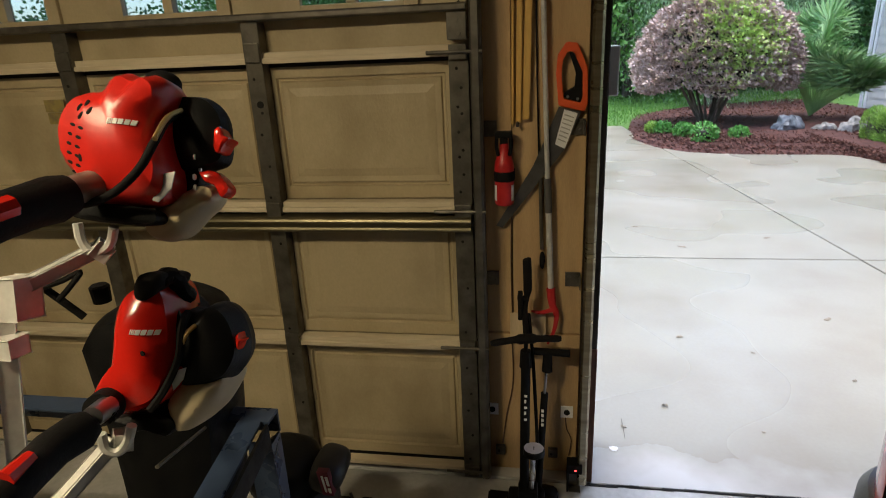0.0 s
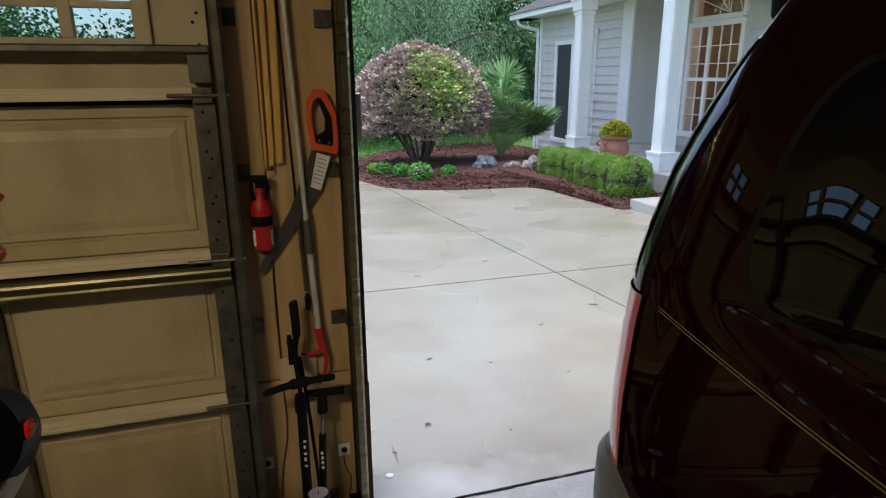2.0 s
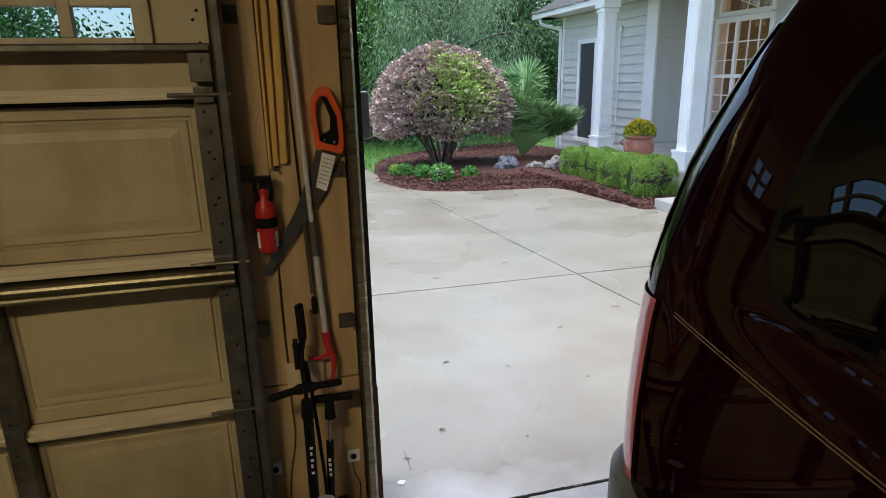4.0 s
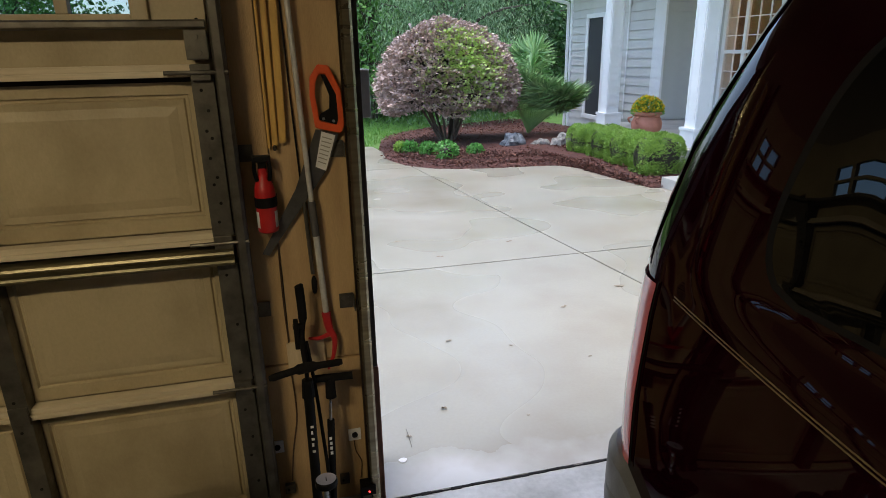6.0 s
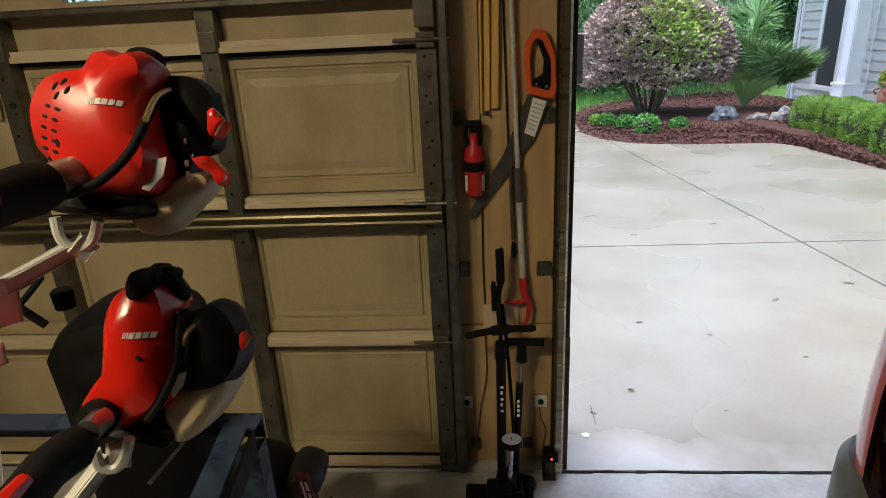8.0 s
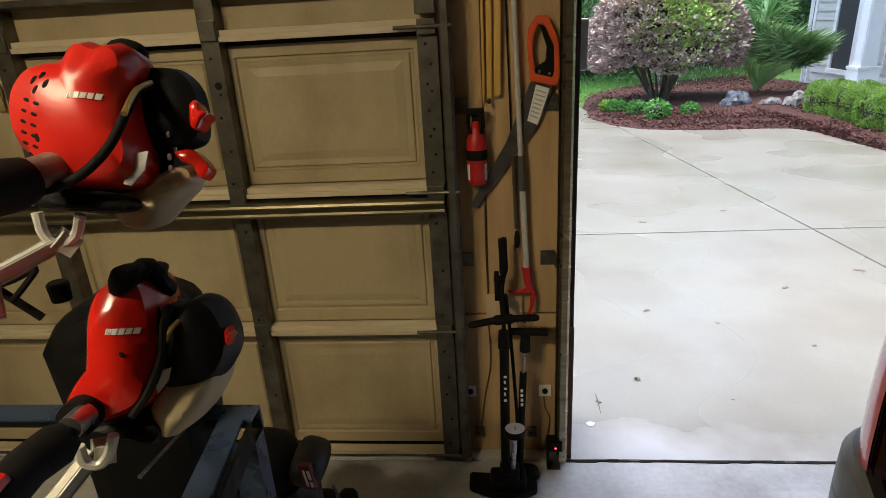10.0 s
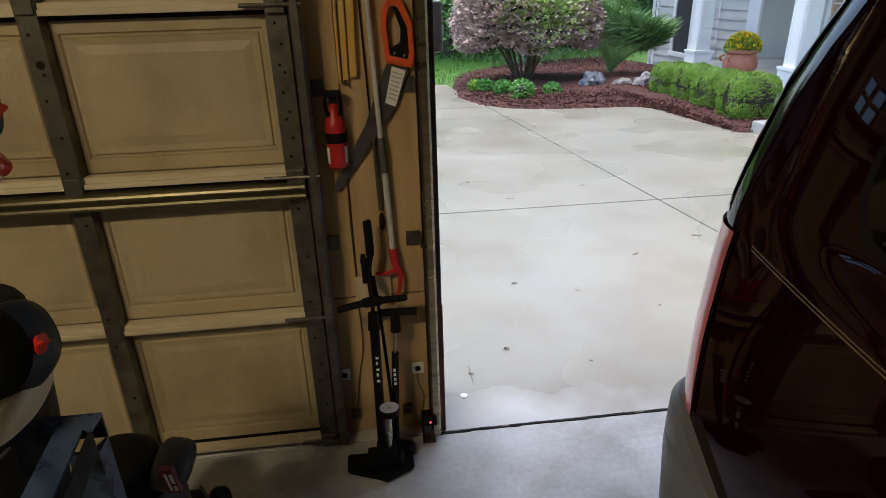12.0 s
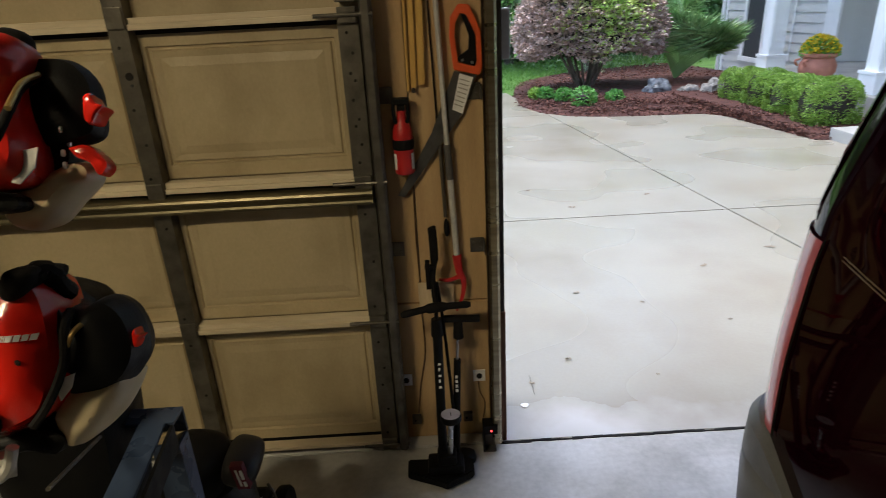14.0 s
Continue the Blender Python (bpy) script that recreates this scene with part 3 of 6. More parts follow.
# ---- planting bed ----
BED = [(1.78, 12.4), (1.86, 11.75), (2.06, 11.1), (2.45, 10.6), (3.1, 10.33), (3.8, 10.22), (4.40, 10.10), (4.62, 9.75), (4.66, 9.2), (4.68, 8.5), (4.72, 7.9), (4.86, 7.62), (6.1, 7.62), (6.1, 12.0), (8.0, 12.9), (8.0, 20.5), (6.6, 20.6), (4.3, 19.4), (2.6, 17.2), (1.95, 14.4)]
bm = bmesh.new()
cx, cy = 4.6, 12.2
outer = [Vector((q[0], q[1], 0)) for q in curve_pts([(x, y, 0) for x, y in BED + BED[:1]], 5)][:-1]
rings = []
for s, h in ((1.0, -0.01), (0.985, 0.012), (0.95, 0.025), (0.8, 0.05), (0.55, 0.09), (0.25, 0.12), (0.02, 0.12)):
    rings.append([(cx + (q.x - cx) * s, cy + (q.y - cy) * s, ground_z(cy + (q.y - cy) * s) + h + 0.02 * noise.noise((q.x * s * 2, q.y * s * 2, s))) for q in outer])
ring_loft(bm, rings)
bed = structure(part("mulch_bed", bm, MULCH, smooth=True), "curved bed of dark red bark mulch")


def in_bed(n, seed):
    r = np.random.RandomState(seed)
    out = []
    while len(out) < n:
        i = r.randint(len(outer))
        a, b = outer[i], outer[(i + 1) % len(outer)]
        s = math.sqrt(r.uniform())
        q = a.lerp(b, r.uniform())
        x, y = cx + (q.x - cx) * s, cy + (q.y - cy) * s
        h = 0.012 if s > 0.97 else 0.03 if s > 0.9 else 0.06 if s > 0.7 else 0.11
        out.append((x, y, ground_z(y) + h * (0.9 if s < 0.97 else 0.5)))
    return np.array(out)


k = 24000
p = in_bed(k, 5)
tagged(leaves("bark_chips", p, rs.normal(size=(k, 3)) * (1, 1, 0.35), 0.065, 0.026, CHIPS, seed=6), "loose dark red bark chips on the bed", "mulch", kind="stuff")


def shell(n, at, size, seed, zmin=-0.3, jitter=0.08):
    """Points and outward directions over a dome."""
    r = np.random.RandomState(seed)
    d = r.normal(size=(n * 2, 3))
    d /= np.linalg.norm(d, axis=1, keepdims=True)
    d = d[d[:, 2] > zmin][:n]
    lump = np.array([1 + 0.06 * noise.noise(Vector(q * 3.1) + Vector((seed, 0, 0))) + 0.11 * noise.noise(Vector(q * 8.5) + Vector((0, seed, 0))) for q in d])[:, None]
    s = (1 - np.abs(r.normal(size=(len(d), 1))) * jitter) * lump
    return np.array(at) + d * s * np.array(size), d


# the round clipped bush
bush = thing("bush", (3.56, 14.3, ground_z(14.3) + 0.1), "large round clipped purple-leaved bush with green shoots", "bush")
rb = random.Random(7)
for i in range(13):
    bm = bmesh.new()
    a = i * 2.4
    foot = Vector((3.56 + 0.16 * math.cos(a), 14.3 + 0.16 * math.sin(a), ground_z(14.3) + 0.06))
    head = Vector((3.56 + rb.uniform(0.5, 1.0) * math.cos(a), 14.3 + rb.uniform(0.5, 1.0) * math.sin(a), rb.uniform(0.7, 1.1)))
    mid = foot.lerp(head, 0.5) + Vector((rb.uniform(-0.1, 0.1), rb.uniform(-0.1, 0.1), 0.05))
    tube(bm, curve_pts([foot, mid, head], 4), [0.034 - 0.0022 * q for q in range(9)], 7)
    part("stem", bm, BARK, bush, smooth=True)
# dark core: painted shade behind the gaps of the crown
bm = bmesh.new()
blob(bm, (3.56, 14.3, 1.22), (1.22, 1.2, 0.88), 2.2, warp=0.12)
part("shade_core", bm, BUSH_SHADE, bush)
BUSH_AT, BUSH_SIZE = (3.56, 14.3, 0.86), (1.50, 1.50, 1.40)
p, d = shell(4200, BUSH_AT, BUSH_SIZE, 8, -0.40, 0.035)
keep = p[:, 2] > 0.44 + 0.12 * np.sin(p[:, 0] * 5) + 0.05 * np.sin(p[:, 1] * 9)
p, d = p[keep], d[keep]
# each spray is a level tuft of leaves at a twig's end
tuft = np.repeat(np.arange(len(p)), 17)
spread = rs.normal(size=(len(tuft), 3)) * (0.055, 0.055, 0.016)
out = d[tuft] * (0.8, 0.8, 0.35) + spread * (9, 9, 3) + rs.normal(size=spread.shape) * 0.22
leaves("foliage", p[tuft] + spread, out, 0.072, 0.056, PURPLE, bush, 9, flat=0.3)
# inner leaves in the same shade colour deepen the gaps
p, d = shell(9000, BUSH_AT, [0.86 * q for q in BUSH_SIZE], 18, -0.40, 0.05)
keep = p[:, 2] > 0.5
leaves("shade_foliage", p[keep], d[keep] + rs.normal(size=d[keep].shape) * 0.8, 0.09, 0.06, BUSH_SHADE, bush, 19)

# fan palm
palm = thing("fan_palm", (5.8, 14.9, ground_z(14.9) + 0.12), "green fan palm with stiff pointed leaves", "palm")
lp, ld = [], []
rp = random.Random(5)
base = Vector((5.8, 14.9, ground_z(14.9) + 0.1))
for i in range(165):
    az = i * 2.399
    el = radians(27 + 61 * ((i * 0.618) % 1) ** 0.8)
    out = Vector((math.cos(az) * math.cos(el), math.sin(az) * math.cos(el), math.sin(el)))
    hub = base + out * rp.uniform(0.6, 1.0) * (0.62 + 1.22 * math.sin(el)) + Vector((0, 0, 0.12))
    bm = bmesh.new()
    tube(bm, curve_pts([base, base.lerp(hub, 0.5) + Vector((0, 0, 0.08)), hub], 3), 0.012, 5)
    part("stalk", bm, PALM, palm)
    sidev = out.cross(Vector((0, 0, 1))).normalized()
    for j in range(24):
        a = radians(-105 + 210 * j / 23)
        droop = Vector((0, 0, -0.10 * abs(math.sin(a))))
        lp.append(hub)
        ld.append(out * math.cos(a) + sidev * math.sin(a) + droop)
leaves("foliage", lp, ld, 0.54, 0.050, PALM, palm, 3)


def shrub(name, at, size, n, length, material, label, category, group="", power=3.2, seed=1, inner=0.8):
    t = thing(name, (at[0], at[1], at[2] - size[2]), label, category, group)
    # core in the shade colour darkens the gaps between leaves
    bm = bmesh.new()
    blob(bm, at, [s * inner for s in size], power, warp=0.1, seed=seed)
    part("shrub_shade_core", bm, BUSH_SHADE, t)
    r = np.random.RandomState(seed)
    d = r.normal(size=(n, 3))
    d /= np.linalg.norm(d, axis=1, keepdims=True)
    q = np.sign(d) * np.abs(d) ** (2 / power)
    q *= (1 - np.abs(r.normal(size=(n, 1))) * 0.06) * np.array([1 + 0.10 * noise.noise(Vector(v) * 2.3 + Vector((seed, 1, 0))) for v in d])[:, None]
    leaves("foliage", np.array(at) + q * np.array(size), d * 0.8 + r.normal(size=(n, 3)) * 0.7 + (0, 0, 0.25), length, length * 0.55, material, t, seed)
    return t


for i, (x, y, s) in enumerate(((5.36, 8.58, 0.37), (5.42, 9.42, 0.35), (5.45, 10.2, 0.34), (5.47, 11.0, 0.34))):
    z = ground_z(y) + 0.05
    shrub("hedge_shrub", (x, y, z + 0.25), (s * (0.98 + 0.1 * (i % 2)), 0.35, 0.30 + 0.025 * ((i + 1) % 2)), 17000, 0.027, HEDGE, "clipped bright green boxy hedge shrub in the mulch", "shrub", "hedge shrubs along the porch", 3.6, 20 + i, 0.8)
for i, (x, y, s) in enumerate(((2.36, 12.75, 0.13), (2.61, 12.2, 0.15), (2.80, 11.45, 0.21), (3.43, 11.65, 0.13), (2.2, 12.9, 0.12))):
    z = ground_z(y) + 0.08
    shrub("bedding_plant", (x, y, z + s * 0.55), (s, s, s * 0.75), 500, 0.07, HERB if i < 4 else HEDGE, "small bright green leafy bedding plant", "plant", "bedding plants in the mulch", 2.2, 40 + i, 0.6)


def rock(at, size, material, label, seed, rot=20):
    bm = bmesh.new()
    blob(bm, at, size, 2.4, (0, 0, rot), 18, 12, 0.55, seed)
    return tagged(part("rock", bm, material, smooth=True), label, "rock", "rocks in the bed")


rock((4.52, 12.5, -0.22), (0.25, 0.18, 0.19), ROCK_DARK, "dark blue-grey rock on the mulch", 2)
rock((5.10, 12.4, -0.27), (0.19, 0.14, 0.11), ROCK_LIGHT, "small pale pitted limestone rock", 5)
rock((5.52, 12.3, -0.24), (0.3, 0.18, 0.17), ROCK_LIGHT, "pale rounded limestone rock", 9)

# fallen leaves on the wet concrete
for i, ((x, y, _), r) in enumerate((((0.615, 2.962, -0.020), 0.024), ((1.955, 5.72, -0.119), 0.036), ((1.204, 5.443, -0.109), 0.040), ((0.922, 6.074, -0.132), 0.032), ((1.730, 4.008, -0.057), 0.032), ((2.293, 4.264, -0.066), 0.040), ((1.168, 3.533, -0.040), 0.016), ((1.547, 3.270, -0.031), 0.016), ((0.830, 3.705, -0.046), 0.024), ((0.407, 2.779, -0.013), 0.016), ((0.983, 2.791, -0.013), 0.010))):
    bm = bmesh.new()
    a = 0.5 * math.sin(i * 1.9)
    pts = []
    for j in range(9):
        b = 2 * math.pi * j / 9
        rr = r * (1.15 if i else 0.9) * (0.22 + 0.78 * math.cos(b) ** 2) * (0.75 + 0.5 * noise.noise((i * 3.3, j * 0.7, 0)))
        pts.append((x + rr * math.cos(b + a), y + rr * math.sin(b + a), ground_z(y) + 0.003 + (0.008 if i == 0 else 0.002) * (j % 2)))
    slab_poly(bm, pts, (0, 0, 0.0015))
    tagged(part("fallen_leaf", bm, mat("dead_leaf", (0.29, 0.23, 0.155), (0.19, 0.145, 0.095), 30, 0.6) if i == 0 else bpy.data.materials["dead_leaf"]), "small wet brown dead leaf on the concrete", "leaf", "fallen leaves")

bm = bmesh.new()
fx, fy, _ = (0.351, 2.616, -0.007)
slab_poly(bm, [(fx + 0.017 * math.cos(a) * (1 + 0.2 * math.sin(3 * a)), fy + 0.016 * math.sin(a), ground_z(fy) + 0.002) for a in [2 * math.pi * j / 14 for j in range(14)]], (0, 0, 0.0015))
tagged(part("paint_fleck", bm, WHITE), "small white fleck on the driveway concrete", "fleck")
bm = bmesh.new()
tube(bm, curve_pts([Vector(q) + Vector((0, 0, 0.003)) for q in ((0.407, 2.840, -0.015), (0.407, 2.765, -0.012), (0.405, 2.694, -0.010))], 4), 0.0013, 6)
tagged(part("twig", bm, BARK), "thin dark twig lying on the driveway", "twig")

# ---- house ----
house = thing("house", (8.5, 12, -0.4), "pale grey house with lap siding and a white columned porch", "house")
PZ = 0.10


def sided_wall(name, a, b, z0, z1, holes=()):
    """A wall from a to b in plan with lap boards on its near face; holes: (from, to, low, high) along it."""
    a, b = Vector((*a, 0)), Vector((*b, 0))
    d = (b - a)
    ln = d.length
    d.normalize()
    out = Vector((d.y, -d.x, 0))
    m = Matrix((( d.x, -out.x, 0, a.x), (d.y, -out.y, 0, a.y), (0, 0, 1, 0), (0, 0, 0, 1)))
    bm = bmesh.new()
    cuts = sorted(holes)
    xs = 0.0
    for h in cuts:
        box(bm, (xs, 0.02, z0), (h[0], 0.2, z1), 0, m)
        box(bm, (h[0], 0.02, z0), (h[1], 0.2, h[2]), 0, m)
        box(bm, (h[0], 0.02, h[3]), (h[1], 0.2, z1), 0, m)
        xs = h[1]
    box(bm, (xs, 0.02, z0), (ln, 0.2, z1), 0, m)
    w = part(name, bm, SIDING, house)
    z = z0
    shared = {}
    while z < z1 - 0.02:
        spans, x = [], 0.0
        for h in cuts:
            if h[2] - 0.1 < z < h[3]:
                spans.append((x, h[0]))
                x = h[1]
        spans.append((x, ln))
        for s0, s1 in spans:
            key = (round(s0, 3), round(s1, 3))
            if key not in shared:
                t = bmesh.new()
                vs = [t.verts.new(m @ Vector(q)) for q in ((s0, 0.019, 0), (s1, 0.019, 0), (s1, -0.016, 0), (s0, -0.016, 0), (s0, 0.019, 0.210), (s1, 0.019, 0.210), (s1, 0.014, 0.210), (s0, 0.014, 0.210))]
                for f in ((0, 1, 2, 3), (7, 6, 5, 4), (3, 2, 6, 7), (0, 3, 7, 4), (1, 5, 6, 2), (0, 4, 5, 1)):
                    t.faces.new([vs[i] for i in f])
                bmesh.ops.recalc_face_normals(t, faces=t.faces[:])
                me = bpy.data.meshes.new("siding_board")
                t.to_mesh(me)
                t.free()
                me.materials.append(SIDING)
                shared[key] = me
            ob = new("siding_board", shared[key])
            ob.location = (0, 0, z)
            ob.parent = w
            ob.matrix_parent_inverse = whole(w).inverted()
        z += 0.205
    return w


sided_wall("wall", (8.0, 17.3), (8.0, 12.7), -0.62, 3.35, ((1.13, 1.93, -0.05, 2.42),))
sided_wall("wall", (8.0, 12.68), (9.0, 12.68), -0.3, 3.6)
sided_wall("wall", (9.0, 12.66), (9.0, 4.0), 0.0, 3.7, ((0.72, 2.14, 0.44, 3.2),))
part("wall", boxes(((8.02, 17.12, -0.62), (16, 17.3, 3.35))), SIDING, house)
part("corner_board", boxes(((7.965, 12.642, -0.3), (8.02, 13.05, 3.35), 0.004)), TRIM, house, "wide white corner board")
part("corner_board", boxes(((7.97, 17.2, -0.6), (8.02, 17.32, 3.3), 0.004)), TRIM, house, "white corner board")
# dark screened window
w1 = part("window", boxes(((7.96, 16.17, -0.14), (8.01, 16.30, 2.53), 0.004), ((7.96, 15.25, -0.14), (8.01, 15.37, 2.53), 0.004), ((7.96, 15.37, 2.42), (8.01, 16.17, 2.53), 0.004), ((7.95, 15.2, -0.16), (8.01, 16.34, -0.05), 0.004)), TRIM, house, "tall window with white casing and dark screen")
part("screen", boxes(((7.995, 15.37, -0.05), (8.005, 16.17, 2.42))), SCREEN, w1, "dark insect screen")
bm = bmesh.new()
tube(bm, [(7.95, 14.1, 0.0), (7.95, 14.1, 2.62)], 0.016, 8)
box(bm, (7.93, 14.06, 2.6), (7.98, 14.14, 2.72), 0.01)
part("conduit", bm, TRIM, house)
# tall entry window with a fanlight
f = [((8.95, 11.94, 0.34), (9.03, 12.04, 2.68), 0.004), ((8.95, 10.42, 0.34), (9.03, 10.52, 2.68), 0.004), ((8.95, 10.52, 2.58), (9.03, 11.94, 2.68), 0.004), ((8.93, 10.4, 0.32), (9.03, 12.06, 0.44), 0.004),
     ((8.96, 11.36, 0.44), (9.02, 11.44, 2.58), 0.004), ((8.96, 10.52, 1.50), (9.02, 11.36, 1.57), 0.003), ((8.96, 11.44, 1.50), (9.02, 11.94, 1.57), 0.003)]
w2 = part("window", boxes(*f), TRIM, house, "tall white entry window with small panes, lit inside")
for y in (10.80, 11.08, 11.69):
    part("mullion", boxes(((8.985, y - 0.010, 0.44), (9.01, y + 0.010, 2.58))), TRIM, w2)
for z in (0.80, 1.15, 1.85, 2.2):
    part("mullion", boxes(((8.988, 10.52, z - 0.010), (9.008, 11.36, z + 0.010)), ((8.988, 11.44, z - 0.010), (9.008, 11.94, z + 0.010))), TRIM, w2)
part("pane", boxes(((9.012, 10.52, 0.44), (9.016, 11.94, 2.58))), PANE, w2).visible_shadow = False
f = [((8.95, 11.86, 2.72), (9.03, 11.95, 3.27), 0.004), ((8.95, 10.42, 2.72), (9.03, 10.52, 3.27), 0.004), ((8.95, 10.52, 2.70), (9.03, 11.86, 2.79), 0.004), ((8.95, 10.52, 3.19), (9.03, 11.86, 3.27), 0.004)]
part("transom_panel", boxes(((8.99, 10.52, 2.66), (9.05, 11.94, 2.72)), ((8.99, 11.94, 2.62), (9.05, 12.0, 3.22))), TRIM, house)
w3 = part("window", boxes(*f), TRIM, house, "white fanlight above the entry window")
for a in (20, 45, 70, 90):
    bm = bmesh.new()
    tube(bm, [(9.0, 10.9, 2.80), (9.0, 10.9 + 0.95 * math.cos(radians(a)), 2.80 + min(0.39, 0.95 * math.sin(radians(a))))] if a < 40 else [(9.0, 10.9, 2.80), (9.0, 10.9 + 0.39 / math.tan(radians(a)), 3.19)], 0.009, 6)
    part("mullion", bm, TRIM, w3)
bm = bmesh.new()
tube(bm, [(9.0, 10.9 + 0.3 * math.cos(radians(a)), 2.80 + 0.3 * math.sin(radians(a))) for a in range(0, 181, 15)], 0.009, 6)
part("mullion", bm, TRIM, w3)
part("pane", boxes(((9.012, 10.52, 2.79), (9.016, 11.86, 3.19))), PANE, w3).visible_shadow = False
part("room", boxes(((9.2, 9.4, 0.1), (13.2, 9.5, 3.5)), ((9.2, 12.5, 0.1), (13.2, 12.6, 3.5)), ((13.2, 9.4, 0.1), (13.3, 12.6, 3.5)), ((9.2, 9.5, 0.05), (13.2, 12.5, 0.1)), ((9.2, 9.5, 3.5), (13.2, 12.5, 3.55))),
     mat("warm_room_paint", (0.20, 0.15, 0.10), (0.15, 0.11, 0.075), 2, 0.8), house, "warm tan hall inside the window")
table_lamp = thing("table_lamp", (10.4, 10.95, 0.1), "lit lamp in the hall behind the window", "lamp")
bm = bmesh.new()
lathe(bm, (10.4, 10.95, 1.62), [(0.19, 0), (0.12, 0.26)], 16)
part("shade", bm, ROOM_GLOW, table_lamp, "glowing amber shade")
bm = bmesh.new()
lathe(bm, (10.4, 10.95, 0.1), [(0.16, 0), (0.16, 0.03), (0.03, 0.06), (0.03, 1.55)], 12)
part("stand", bm, DARKWOOD, table_lamp)
hall = new("hall_lamp", bpy.data.lights.new("hall_lamp", "POINT"))
hall.data.energy, hall.data.color, hall.data.shadow_soft_size = 1.1, (1, 0.6, 0.25), 0.15
hall.location = (10.4, 10.95, 2.05)

part("porch_slab", boxes(((6.05, 5.0, -0.45), (9.0, 12.66, PZ), 0.012)), STEP, house, "grey concrete porch slab")
part("beam", boxes(((6.18, 4.5, 3.12), (6.52, 12.1, 3.50), 0.006), ((6.52, 11.76, 3.12), (8.0, 12.1, 3.50), 0.006)), TRIM, house, "white porch beam")
part("porch_ceiling", boxes(((6.5, 4.0, 3.5), (9.0, 12.66, 3.55))), TRIM, house)
for y in (11.86, 9.02, 6.2):
    c = bmesh.new()
    box(c, (6.20, y - 0.135, PZ + 0.30), (6.47, y + 0.135, 2.86), 0.004)
    col = part("column", c, TRIM, house, "square white porch column")
    part("base", boxes(((6.155, y - 0.18, PZ), (6.515, y + 0.18, PZ + 0.26), 0.006), ((6.14, y - 0.195, PZ + 0.26), (6.53, y + 0.195, PZ + 0.31), 0.008)), TRIM, col)
    part("capital", boxes(((6.175, y - 0.16, 2.78), (6.495, y + 0.16, 2.84), 0.006), ((6.155, y - 0.18, 2.86), (6.515, y + 0.18, 3.04), 0.006), ((6.12, y - 0.21, 3.04), (6.55, y + 0.21, 3.12), 0.008)), TRIM, col)
    part("panel_moulding", boxes(((6.192, y - 0.11, PZ + 0.42), (6.20, y - 0.085, 2.7)), ((6.192, y + 0.085, PZ + 0.42), (6.20, y + 0.11, 2.7)), ((6.225, y - 0.143, PZ + 0.42), (6.25, y - 0.135, 2.7)), ((6.42, y - 0.143, PZ + 0.42), (6.445, y - 0.135, 2.7))), TRIM, col)
# eaves, gutters and roofs
part("fascia", boxes(((5.78, 4.0, 3.40), (5.84, 13.5, 3.60), 0.005), ((5.84, 13.44, 3.40), (8.0, 13.5, 3.60), 0.005)), TRIM, house, "white fascia")
part("soffit", boxes(((5.84, 4.0, 3.42), (6.5, 13.44, 3.45)), ((6.5, 12.66, 3.42), (8.0, 13.44, 3.45))), TRIM, house)
part("gutter", boxes(((5.68, 4.0, 3.47), (5.78, 13.6, 3.60), 0.02)), TRIM, house, "white gutter")
part("gutter", boxes(((7.38, 12.9, 3.20), (7.50, 18.2, 3.34), 0.02)), TRIM, house, "white gutter")
part("soffit", boxes(((7.5, 12.9, 3.20), (8.0, 18.1, 3.24)), ((7.5, 17.3, 3.20), (12, 18.1, 3.24))), TRIM, house)
bm = bmesh.new()
tube(bm, curve_pts([(7.45, 17.75, 3.22), (7.5, 17.72, 3.05), (7.75, 17.5, 2.95), (7.93, 17.36, 2.88)], 5), 0.045, 8)
tube(bm, [(7.93, 17.36, 2.88), (7.93, 17.36, -0.5)], 0.045, 8)
part("downspout", bm, TRIM, house, "white downspout", smooth=True)
bm = bmesh.new()
for i in range(16):
    for (x0, z0, x1, z1, ya, yb) in ((5.66, 3.60, 9.5, 5.5, 3.8, 13.7), (7.36, 3.34, 12, 5.6, 13.7, 18.3)):
        a, b = i / 16, (i + 1) / 16
        xa, za, xb, zb = x0 + (x1 - x0) * a, z0 + (z1 - z0) * a, x0 + (x1 - x0) * b, z0 + (z1 - z0) * b
        slab_poly(bm, [(xa - 0.01, ya, za), (xa - 0.01, yb, za), (xb, yb, zb + 0.004), (xb, ya, zb + 0.004)], (0, 0, 0.018))
part("roof", bm, SHINGLE, house, "dark shingle roof in courses")
# porch step
structure(part("porch_step", boxes(((4.86, 5.2, -0.35), (6.05, 7.66, -0.04), 0.012)), STEP), "low pale concrete porch step")
# wall lantern
lantern = thing("wall_lantern", (8.93, 9.55, 2.65), "dark metal wall lantern beside the entry", "lamp")
bm = bmesh.new()
lathe(bm, (8.8, 9.55, 2.55), [(0.04, 0), (0.09, 0.06), (0.11, 0.34), (0.13, 0.36), (0.02, 0.5)], 6)
part("cage", bm, PLASTIC, lantern)
bm = bmesh.new()
tube(bm, curve_pts([(8.8, 9.55, 3.05), (8.82, 9.55, 3.16), (8.93, 9.55, 3.1), (8.99, 9.55, 2.95)], 5), 0.012, 6)
box(bm, (8.975, 9.5, 2.8), (8.995, 9.6, 3.05), 0.004)
part("arm", bm, PLASTIC, lantern)

